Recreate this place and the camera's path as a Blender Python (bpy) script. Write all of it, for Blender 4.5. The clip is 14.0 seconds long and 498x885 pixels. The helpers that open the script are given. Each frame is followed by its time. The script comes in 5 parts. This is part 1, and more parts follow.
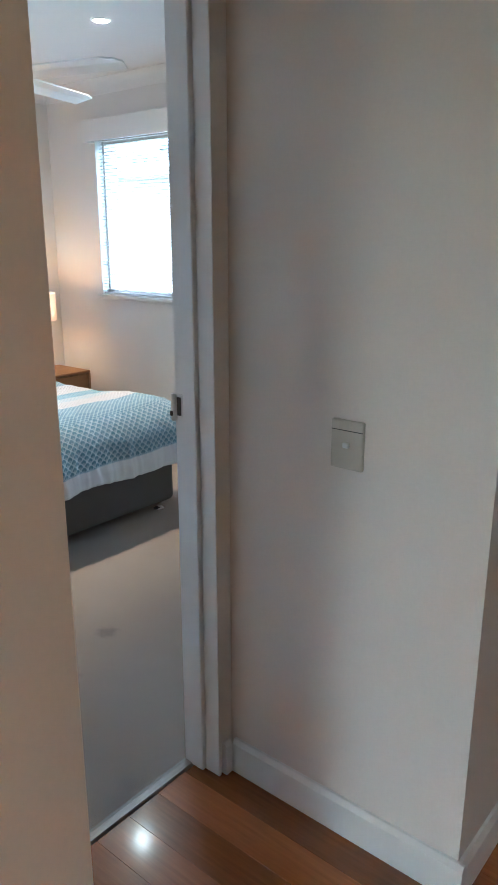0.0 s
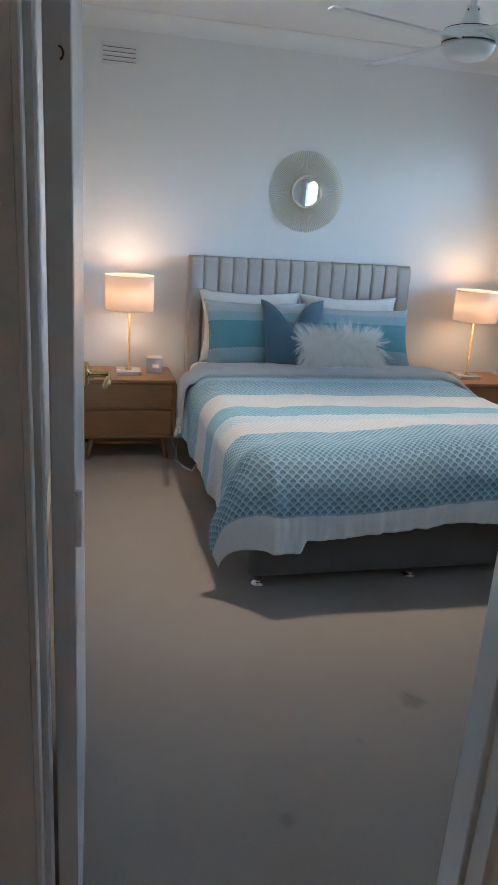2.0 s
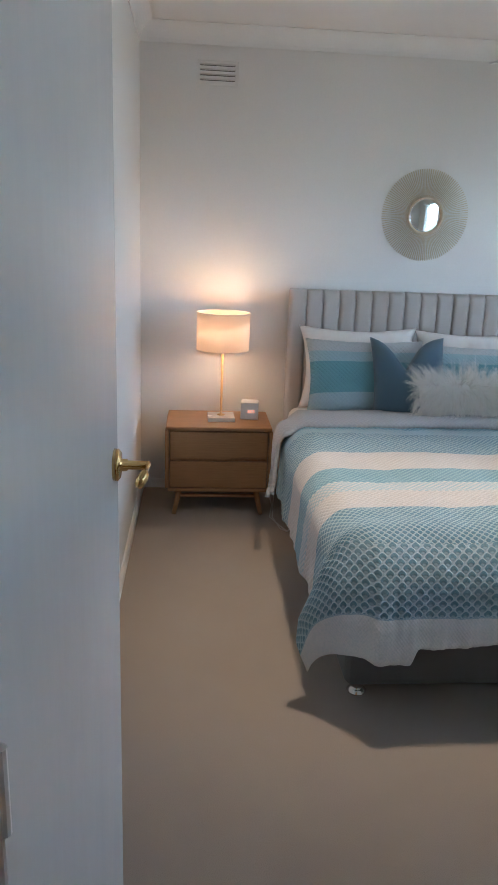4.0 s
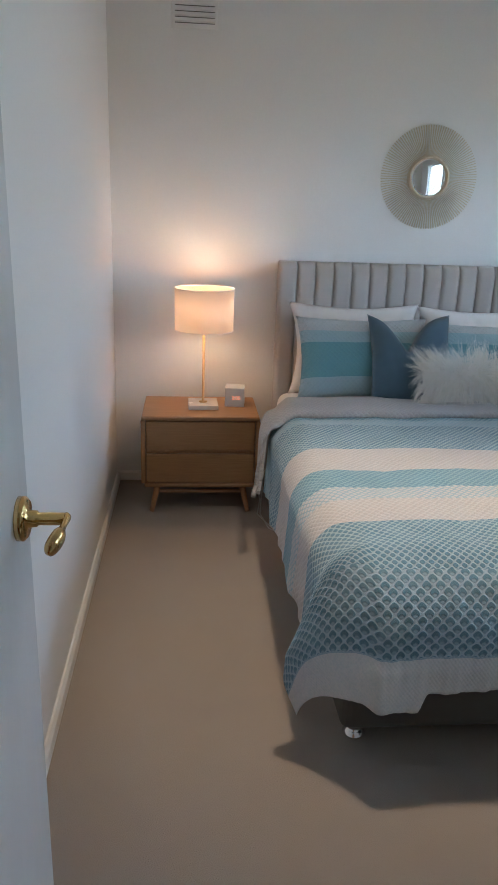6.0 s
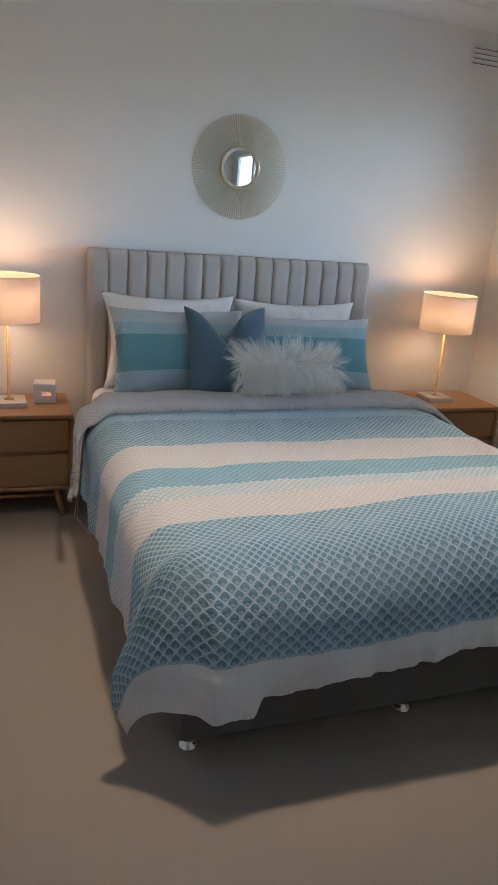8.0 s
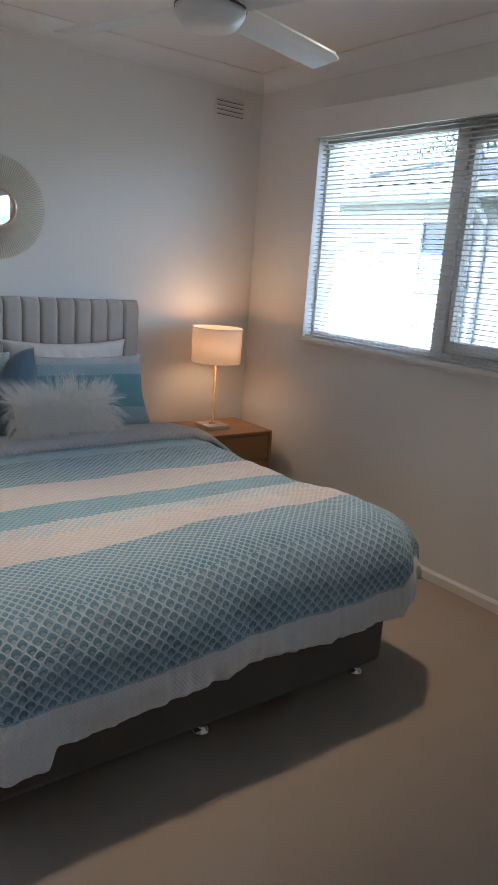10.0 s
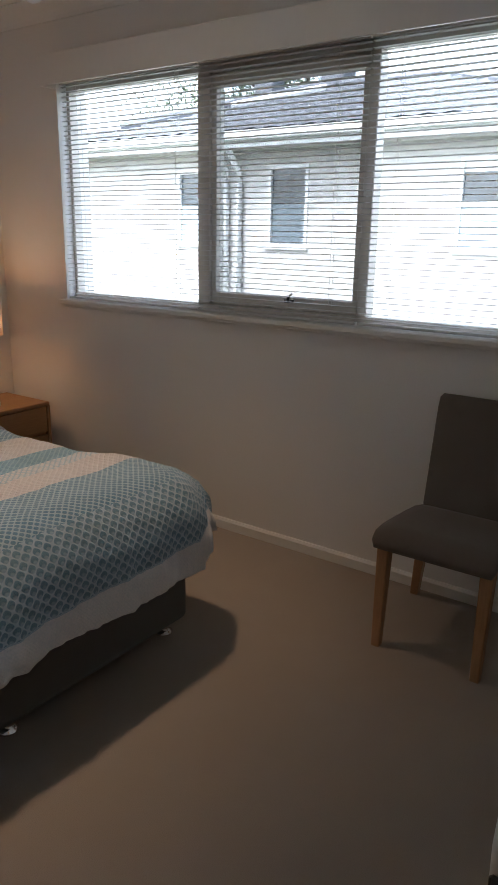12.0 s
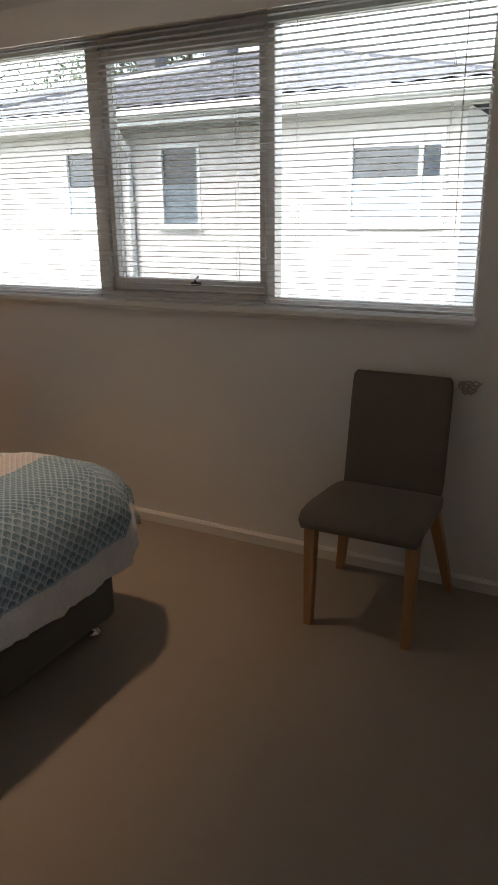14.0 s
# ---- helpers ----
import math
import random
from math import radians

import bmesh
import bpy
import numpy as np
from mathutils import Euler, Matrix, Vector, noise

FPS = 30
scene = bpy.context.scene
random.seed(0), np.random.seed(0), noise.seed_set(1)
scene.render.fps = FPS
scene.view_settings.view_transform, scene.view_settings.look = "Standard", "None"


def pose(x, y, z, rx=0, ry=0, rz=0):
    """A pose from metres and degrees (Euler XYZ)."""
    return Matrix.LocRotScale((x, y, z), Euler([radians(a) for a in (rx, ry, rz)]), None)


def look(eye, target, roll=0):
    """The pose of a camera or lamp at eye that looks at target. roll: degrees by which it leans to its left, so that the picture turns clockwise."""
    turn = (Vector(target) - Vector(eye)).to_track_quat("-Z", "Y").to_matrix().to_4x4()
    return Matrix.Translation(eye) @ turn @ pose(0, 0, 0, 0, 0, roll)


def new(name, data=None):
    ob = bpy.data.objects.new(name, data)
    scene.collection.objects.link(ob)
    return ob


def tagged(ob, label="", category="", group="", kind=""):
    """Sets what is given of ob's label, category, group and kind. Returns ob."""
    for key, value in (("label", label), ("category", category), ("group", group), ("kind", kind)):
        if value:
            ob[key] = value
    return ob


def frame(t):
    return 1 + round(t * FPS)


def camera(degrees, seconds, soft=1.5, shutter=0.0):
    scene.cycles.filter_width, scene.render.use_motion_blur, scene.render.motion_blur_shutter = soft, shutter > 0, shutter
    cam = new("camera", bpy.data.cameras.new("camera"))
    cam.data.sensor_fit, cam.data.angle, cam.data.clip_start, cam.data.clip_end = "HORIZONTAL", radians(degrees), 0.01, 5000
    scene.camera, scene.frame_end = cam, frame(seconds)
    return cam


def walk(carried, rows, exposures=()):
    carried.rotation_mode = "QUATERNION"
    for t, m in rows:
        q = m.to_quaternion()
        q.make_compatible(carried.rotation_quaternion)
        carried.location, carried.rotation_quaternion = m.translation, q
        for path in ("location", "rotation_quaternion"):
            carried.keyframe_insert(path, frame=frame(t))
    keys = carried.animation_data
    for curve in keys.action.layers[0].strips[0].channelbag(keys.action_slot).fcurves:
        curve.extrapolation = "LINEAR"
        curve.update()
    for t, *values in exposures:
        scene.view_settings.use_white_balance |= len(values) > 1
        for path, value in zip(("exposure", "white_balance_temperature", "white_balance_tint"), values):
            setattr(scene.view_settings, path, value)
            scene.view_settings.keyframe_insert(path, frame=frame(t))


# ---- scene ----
cam = camera(38.3, 14.0)
PATH = [
    (0, (0.03, 0.12, 1.493), (-1.196, 1.602, 0.945), 0.0),
    (0.5, (-0.011, 0.238, 1.48), (-1.407, 1.557, 0.923), 2.2),
    (1, (-0.07, 0.35, 1.48), (-1.661, 1.423, 0.919), 0.6),
    (1.5, (-0.137, 0.481, 1.469), (-1.871, 1.271, 0.862), 1.6),
    (2, (-0.207, 0.634, 1.472), (-2.058, 1.102, 0.876), 3.8),
    (2.5, (-0.349, 0.714, 1.466), (-2.229, 1.118, 0.917), 1.6),
    (3, (-0.471, 0.769, 1.482), (-2.371, 0.996, 0.901), 1.5),
    (5.5, (-1.02, 0.823, 1.493), (-2.942, 0.96, 0.956), 2.5),
    (6, (-1.094, 0.873, 1.482), (-2.986, 1.045, 0.859), 2.0),
    (6.5, (-1.185, 0.897, 1.425), (-3.055, 1.321, 0.859), 1.6),
    (7, (-1.226, 0.883, 1.447), (-3.071, 1.385, 0.86), 3.4),
    (9.5, (-1.193, 0.893, 1.457), (-2.815, 1.941, 0.934), 4.3),
    (10, (-1.166, 0.908, 1.466), (-2.708, 2.088, 0.987), 4.2),
    (10.5, (-1.153, 0.915, 1.476), (-2.608, 2.196, 0.985), 3.5),
    (11, (-1.155, 0.942, 1.467), (-2.528, 2.31, 0.971), 2.2),
    (11.5, (-1.174, 0.962, 1.472), (-2.414, 2.435, 0.931), 1.7),
    (12, (-1.186, 0.989, 1.452), (-2.299, 2.553, 0.892), 1.0),
    (12.5, (-1.186, 1.005, 1.454), (-2.183, 2.646, 0.893), 0.2),
    (13, (-1.19, 1.017, 1.454), (-2.098, 2.704, 0.882), -0.5),
    (13.5, (-1.204, 1.019, 1.454), (-2.022, 2.745, 0.86), -1.1),
    (14, (-1.255, 0.999, 1.457), (-2.136, 2.688, 0.848), -0.6),
]
EXPOSURES = [(0.0, 4.9, 4550, -4), (0.5, 4.88, 4400, -6), (1.0, 4.7, 4050, -12), (1.5, 4.46, 4300, -6), (2.0, 4.22, 4500, -4), (3.0, 4.27, 4800, -1), (6.5, 4.05, 4980, -1), (9.5, 3.8, 5080, 2), (11.0, 3.34, 5300, 5), (12.5, 3.15, 6000, 8), (14.0, 3.08, 6350, 9)]
walk(cam, [(t, look(eye, target, roll)) for t, eye, target, roll in PATH], EXPOSURES)

# ---- world and large lights ----
SUN_EL, SUN_AZ = 52, 200
world = bpy.data.worlds.new("sky")
scene.world = world
world.use_nodes = True
wn = world.node_tree
wn.nodes.clear()
sky = wn.nodes.new("ShaderNodeTexSky")
sky.sky_type = "NISHITA"
sky.sun_disc = False
sky.sun_elevation = radians(SUN_EL)
sky.sun_rotation = radians(SUN_AZ)
sky.air_density, sky.dust_density, sky.ozone_density = 1.0, 3.0, 0.6
wbg = wn.nodes.new("ShaderNodeBackground")
wbg.inputs["Strength"].default_value = 0.15
wout = wn.nodes.new("ShaderNodeOutputWorld")
veil = wn.nodes.new("ShaderNodeHueSaturation")
veil.inputs["Saturation"].default_value = 0.38
wn.links.new(sky.outputs[0], veil.inputs["Color"])
wn.links.new(veil.outputs[0], wbg.inputs[0])
wn.links.new(wbg.outputs[0], wout.inputs[0])

sun_data = bpy.data.lights.new("sun", "SUN")
sun_data.energy, sun_data.angle, sun_data.color = 0.65, radians(10), (1.0, 0.96, 0.90)
sun = new("sun", sun_data)
sun.matrix_world = look((0, 0, 20), (0.35 * 8, 8, 20 - 8 * math.tan(radians(SUN_EL))))

WARM = (1.0, 0.41, 0.13)
LAMP_W, DOWN_W = 0.245, 6.9

# ---- sizes of the room ----
XW, XE, XH = -4.92, -1.25, -1.14          # bed wall, door wall room side, door wall hall side
YS, YN = 0.485, 3.70                      # south wall, window wall
ZC = 2.55                                 # ceiling
Y0, Y1, ZD = 0.59, 1.38, 2.04             # door opening
YA0, YA1, XA = 0.475, 1.455, -0.455       # recess in front of the door
WX0, WX1, WZ0, WZ1 = -4.375, -1.735, 1.085, 2.20   # window opening


# ---- mesh helpers ----
def mesh_of(name, bm, material, smooth=False):
    me = bpy.data.meshes.new(name)
    bm.to_mesh(me)
    bm.free()
    for mt in (material if isinstance(material, (list, tuple)) else [material]):
        me.materials.append(mt)
    if smooth:
        for p in me.polygons:
            p.use_smooth = True
    return me


def part(name, bm, material, parent, label="", smooth=False):
    """A mesh linked as one object under a thing."""
    ob = new(name, mesh_of(name, bm, material, smooth))
    ob.parent = parent
    return tagged(ob, label)


def piece(name, me, parent, m=None):
    ob = new(name, me)
    ob.parent = parent
    if m is not None:
        ob.matrix_basis = m
    return ob


def thing(name, m, label, category, group="", kind=""):
    ob = new(name)
    ob.empty_display_size = 0.1
    ob.matrix_world = m
    return tagged(ob, label, category, group, kind)


def solid(name, bm, material, label, category, smooth=False, kind="", group=""):
    return tagged(new(name, mesh_of(name, bm, material, smooth)), label, category, group, kind)


def add_box(bm, x0, x1, y0, y1, z0, z1, bevel=0.0, seg=1):
    r = bmesh.ops.create_cube(bm, size=1.0)
    vs = r["verts"]
    for v in vs:
        v.co = ((x0 + x1) / 2 + v.co.x * (x1 - x0), (y0 + y1) / 2 + v.co.y * (y1 - y0), (z0 + z1) / 2 + v.co.z * (z1 - z0))
    if bevel > 0:
        es = list({e for v in vs for e in v.link_edges})
        bmesh.ops.bevel(bm, geom=es, offset=bevel, segments=seg, affect="EDGES", profile=0.5)
    return bm


def box(*a, **k):
    return add_box(bmesh.new(), *a, **k)


def add_lathe(bm, profile, n=24, m=None):
    """A turned body round z: profile of (radius, z), bottom to top."""
    m = m or Matrix()
    rings = []
    for r, z in profile:
        if r < 1e-5:
            rings.append([bm.verts.new(m @ Vector((0, 0, z)))])
        else:
            rings.append([bm.verts.new(m @ Vector((r * math.cos(a), r * math.sin(a), z))) for a in (2 * math.pi * i / n for i in range(n))])
    for A, B in zip(rings, rings[1:]):
        for i in range(n):
            j = (i + 1) % n
            if len(A) == 1 and len(B) == 1:
                continue
            if len(A) == 1:
                bm.faces.new((A[0], B[j], B[i]))
            elif len(B) == 1:
                bm.faces.new((A[i], A[j], B[0]))
            else:
                bm.faces.new((A[i], A[j], B[j], B[i]))
    return bm


def lathe(profile, n=24, m=None):
    return add_lathe(bmesh.new(), profile, n, m)


def add_tube(bm, points, radius, n=8, taper=None):
    """A round bar along a line of points."""
    pts = [Vector(p) for p in points]
    rings = []
    for i, p in enumerate(pts):
        d = (pts[min(i + 1, len(pts) - 1)] - pts[max(i - 1, 0)]).normalized()
        a = d.orthogonal().normalized() if abs(d.z) > 0.95 else d.cross(Vector((0, 0, 1))).normalized()
        b = d.cross(a)
        r = radius if taper is None else radius * taper[i]
        rings.append([bm.verts.new(p + r * (a * math.cos(t) + b * math.sin(t))) for t in (2 * math.pi * k / n for k in range(n))])
    for A, B in zip(rings, rings[1:]):
        for k in range(n):
            bm.faces.new((A[k], B[k], B[(k + 1) % n], A[(k + 1) % n]))
    bm.faces.new(rings[0])
    bm.faces.new(list(reversed(rings[-1])))
    bmesh.ops.recalc_face_normals(bm, faces=bm.faces)
    return bm


def tube(points, radius, n=8, taper=None):
    return add_tube(bmesh.new(), points, radius, n, taper)


def prism(outline, axis, a0, a1):
    """A profile of (p, q) pulled along an axis from a0 to a1. axis x: (y, z); y: (x, z); z: (x, y)."""
    bm = bmesh.new()
    at = {"x": lambda p, q, a: (a, p, q), "y": lambda p, q, a: (p, a, q), "z": lambda p, q, a: (p, q, a)}[axis]
    A = [bm.verts.new(at(p, q, a0)) for p, q in outline]
    B = [bm.verts.new(at(p, q, a1)) for p, q in outline]
    n = len(outline)
    for i in range(n):
        bm.faces.new((A[i], A[(i + 1) % n], B[(i + 1) % n], B[i]))
    bm.faces.new(A)
    bm.faces.new(B)
    bmesh.ops.recalc_face_normals(bm, faces=bm.faces)
    return bm


def grid_mesh(bm, pos, nu, nv, uv=None):
    vs = [[bm.verts.new(pos(i / nu, j / nv)) for j in range(nv + 1)] for i in range(nu + 1)]
    lay = bm.loops.layers.uv.verify() if uv else None
    for i in range(nu):
        for j in range(nv):
            f = bm.faces.new((vs[i][j], vs[i + 1][j], vs[i + 1][j + 1], vs[i][j + 1]))
            if uv:
                for l, (a, b) in zip(f.loops, ((i, j), (i + 1, j), (i + 1, j + 1), (i, j + 1))):
                    l[lay].uv = uv(a / nu, b / nv)
    return vs


# ---- materials ----
def nodes_of(mt):
    nt = mt.node_tree
    return nt, nt.nodes["Principled BSDF"]


def mathn(nt, op, a, b=None):
    n = nt.nodes.new("ShaderNodeMath")
    n.operation = op
    for k, v in enumerate((a, b)):
        if v is None:
            continue
        if isinstance(v, (int, float)):
            n.inputs[k].default_value = v
        else:
            nt.links.new(v, n.inputs[k])
    return n.outputs[0]


def mixc(nt, fac, a, b, mode="MIX"):
    n = nt.nodes.new("ShaderNodeMix")
    n.data_type, n.blend_type = "RGBA", mode
    for key, v in ((0, fac), (6, a), (7, b)):
        if isinstance(v, (int, float)):
            n.inputs[key].default_value = v
        elif isinstance(v, tuple):
            n.inputs[key].default_value = (*v, 1)
        else:
            nt.links.new(v, n.inputs[key])
    return n.outputs[2]


def coords(nt, scale=(1, 1, 1), which="Object"):
    tc = nt.nodes.new("ShaderNodeTexCoord")
    mp = nt.nodes.new("ShaderNodeMapping")
    mp.inputs["Scale"].default_value = scale
    nt.links.new(tc.outputs[which], mp.inputs[0])
    return mp.outputs[0]


def noise_fac(nt, vec, scale, detail=4, rough=0.55):
    n = nt.nodes.new("ShaderNodeTexNoise")
    n.inputs["Scale"].default_value, n.inputs["Detail"].default_value, n.inputs["Roughness"].default_value = scale, detail, rough
    nt.links.new(vec, n.inputs["Vector"])
    return n.outputs["Fac"]


def spread(nt, fac, lo, hi):
    n = nt.nodes.new("ShaderNodeMapRange")
    n.inputs[1].default_value, n.inputs[2].default_value = lo, hi
    n.clamp = True
    nt.links.new(fac, n.inputs[0])
    return n.outputs[0]


def bump(nt, bs, height, strength, distance):
    n = nt.nodes.new("ShaderNodeBump")
    n.inputs["Strength"].default_value, n.inputs["Distance"].default_value = strength, distance
    nt.links.new(height, n.inputs["Height"])
    nt.links.new(n.outputs[0], bs.inputs["Normal"])


def surface(name, color, rough, metal=0.0, grain=60.0, vary=0.08, blotch=1.5, relief=0.1, depth=0.001, stretch=(1, 1, 1), sheen=0.0, per_object=0.0, coat=0.0):
    """A plain surface with grain, slow unevenness and fine relief."""
    mt = bpy.data.materials.new(name)
    mt.use_nodes = True
    nt, bs = nodes_of(mt)
    v = coords(nt, stretch)
    fine, slow = noise_fac(nt, v, grain, 5), noise_fac(nt, v, blotch, 3)
    dark = tuple(c * (1 - vary * 2) for c in color)
    light = tuple(min(1, c * (1 + vary)) for c in color)
    c = mixc(nt, spread(nt, fine, 0.25, 0.75), dark, light)
    c = mixc(nt, mathn(nt, "MULTIPLY", spread(nt, slow, 0.3, 0.75), 0.5), c, tuple(k * (1 - vary) for k in color))
    if per_object:
        oi = nt.nodes.new("ShaderNodeObjectInfo")
        k = mathn(nt, "ADD", mathn(nt, "MULTIPLY", oi.outputs["Random"], per_object * 2), 1 - per_object)
        cb = nt.nodes.new("ShaderNodeCombineColor")
        for q in range(3):
            nt.links.new(k, cb.inputs[q])
        c = mixc(nt, 1.0, c, cb.outputs[0], "MULTIPLY")
    nt.links.new(c, bs.inputs["Base Color"])
    r = mathn(nt, "ADD", mathn(nt, "MULTIPLY", slow, 0.16), max(0.02, rough - 0.08))
    nt.links.new(r, bs.inputs["Roughness"])
    bs.inputs["Metallic"].default_value = metal
    bs.inputs["Sheen Weight"].default_value = sheen
    bs.inputs["Coat Weight"].default_value = coat
    bs.inputs["Coat Roughness"].default_value = 0.1
    if relief:
        bump(nt, bs, fine, relief, depth)
    return mt


WALL = surface("wall_paint", (0.82, 0.81, 0.79), 0.55, grain=130, vary=0.015, relief=0.12, depth=0.0012)
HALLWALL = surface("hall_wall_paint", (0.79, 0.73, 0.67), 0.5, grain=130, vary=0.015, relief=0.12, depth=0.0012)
CEIL = surface("ceiling_paint", (0.86, 0.86, 0.85), 0.75, grain=90, vary=0.012, relief=0.06)
TRIM = surface("trim_gloss_paint", (0.82, 0.81, 0.79), 0.32, grain=45, vary=0.008, relief=0.015, stretch=(1, 1, 0.3))
DOORP = surface("door_gloss_paint", (0.82, 0.82, 0.81), 0.22, grain=35, vary=0.015, relief=0.08, stretch=(1, 1, 0.2), depth=0.002)
WHITEM = surface("white_enamel", (0.78, 0.79, 0.79), 0.38, grain=80, vary=0.015, relief=0.03)
BRASS = surface("polished_brass", (0.66, 0.46, 0.19), 0.16, 1.0, grain=90, vary=0.06, relief=0.04)
PALEBRASS = surface("champagne_brass", (0.72, 0.64, 0.50), 0.35, 0.75, grain=120, vary=0.06, relief=0.04)
STEM = surface("satin_brass", (0.42, 0.29, 0.14), 0.5, 0.6, grain=110, vary=0.06, relief=0.04)
# Tan stands in for the warm hall light on the south wall.
HALLWARMLIT = surface("hall_paint_warm_lit", (0.76, 0.65, 0.54), 0.5, grain=130, vary=0.015, relief=0.12, depth=0.0012)
# Orange-tan for an unseen wall, so its bounce warms the hall.
HALLBOUNCE = surface("warm_bounce_paint", (0.66, 0.40, 0.22), 0.6, grain=110, vary=0.03, relief=0.1)
CHROME = surface("chrome", (0.82, 0.82, 0.83), 0.1, 1.0, grain=70, vary=0.03, relief=0.02)
DARKM = surface("dark_metal", (0.09, 0.085, 0.08), 0.4, 0.8, grain=90, vary=0.15)
ALU = surface("worn_aluminium", (0.40, 0.385, 0.36), 0.38, 0.85, grain=120, vary=0.12, relief=0.15, stretch=(1, 0.15, 1))
BLACK = surface("dark_gap", (0.02, 0.019, 0.018), 0.9, grain=60, vary=0.1)
MARBLE = surface("pale_marble", (0.70, 0.66, 0.62), 0.25, grain=16, vary=0.10, blotch=9, relief=0.0)
VELVET = surface("grey_velvet", (0.50, 0.465, 0.435), 0.85, grain=240, vary=0.06, blotch=5, relief=0.2, sheen=0.35)
BASEFAB = surface("charcoal_fabric", (0.135, 0.137, 0.142), 0.92, grain=380, vary=0.12, relief=0.3, sheen=0.1)
NAVY = surface("blue_velvet", (0.085, 0.15, 0.22), 0.8, grain=220, vary=0.1, blotch=6, relief=0.2, sheen=0.4)
SHEET = surface("white_cotton", (0.78, 0.75, 0.73), 0.9, grain=180, vary=0.03, blotch=7, relief=0.3, sheen=0.1)
CHAIRFAB = surface("taupe_weave", (0.170, 0.140, 0.120), 0.93, grain=330, vary=0.2, blotch=12, relief=0.4, sheen=0.15)
OAK = surface("oak", (0.36, 0.195, 0.085), 0.42, grain=26, vary=0.10, blotch=2.5, relief=0.08, stretch=(4, 0.35, 6))
OAKUP = surface("oak_legs", (0.45, 0.245, 0.115), 0.42, grain=30, vary=0.10, relief=0.08, stretch=(5, 5, 0.4))
CLOCKW = surface("whitewashed_clock", (0.60, 0.60, 0.61), 0.55, grain=40, vary=0.04, stretch=(1, 1, 4))
PLASTIC = surface("aged_white_plastic", (0.58, 0.54, 0.47), 0.4, grain=60, vary=0.02, relief=0.0)
CORD = surface("white_cord", (0.62, 0.60, 0.56), 0.6, grain=400, vary=0.1)
ROPE = surface("natural_cord", (0.50, 0.45, 0.37), 0.9, grain=300, vary=0.2)
SCREEN = bpy.data.materials.new("insect_mesh")
SCREEN.use_nodes = True
_nt, _bs = nodes_of(SCREEN)
_bs.inputs["Base Color"].default_value = (0.12, 0.12, 0.125, 1)
_bs.inputs["Roughness"].default_value = 0.6
_bs.inputs["Alpha"].default_value = 0.34
SLATM = surface("blind_slat", (0.72, 0.705, 0.68), 0.5, grain=30, vary=0.03, relief=0.03, stretch=(0.1, 1, 1))
BOARD = surface("varnished_floorboard", (0.34, 0.120, 0.036), 0.20, grain=16, vary=0.14, blotch=1.3, relief=0.05, depth=0.0012, stretch=(0.35, 6, 1), per_object=0.38, coat=0.6)
RENDERW = surface("cream_render", (0.42, 0.41, 0.40), 0.9, grain=40, vary=0.015, blotch=0.6, relief=0.1, depth=0.004)
ROOFT = surface("grey_roof_tile", (0.13, 0.138, 0.155), 0.85, grain=14, vary=0.18, blotch=0.7, relief=0.3, depth=0.006)
GUTTER = surface("white_gutter", (0.62, 0.63, 0.64), 0.5, grain=20, vary=0.03)
SOFFIT = surface("eave_lining", (0.60, 0.59, 0.57), 0.8, grain=20, vary=0.12, blotch=2)
BRICK = surface("old_brick", (0.28, 0.20, 0.16), 0.9, grain=18, vary=0.2, per_object=0.2)
MORTAR = surface("mortar", (0.35, 0.33, 0.30), 0.95, grain=60, vary=0.1)
GRASS = surface("rough_grass", (0.085, 0.095, 0.055), 0.95, grain=25, vary=0.3, blotch=0.8, relief=0.6, depth=0.03)
PAVE = surface("concrete_path", (0.36, 0.35, 0.33), 0.9, grain=22, vary=0.1, blotch=0.8, relief=0.3, depth=0.004)
BARK = surface("bark", (0.12, 0.095, 0.07), 0.95, grain=30, vary=0.25, relief=0.6, depth=0.01)
SLOT = surface("vent_slot", (0.22, 0.215, 0.205), 0.8, grain=60, vary=0.1)
LEAF = surface("leaf", (0.06, 0.085, 0.045), 0.6, grain=9, vary=0.3, relief=0.0)


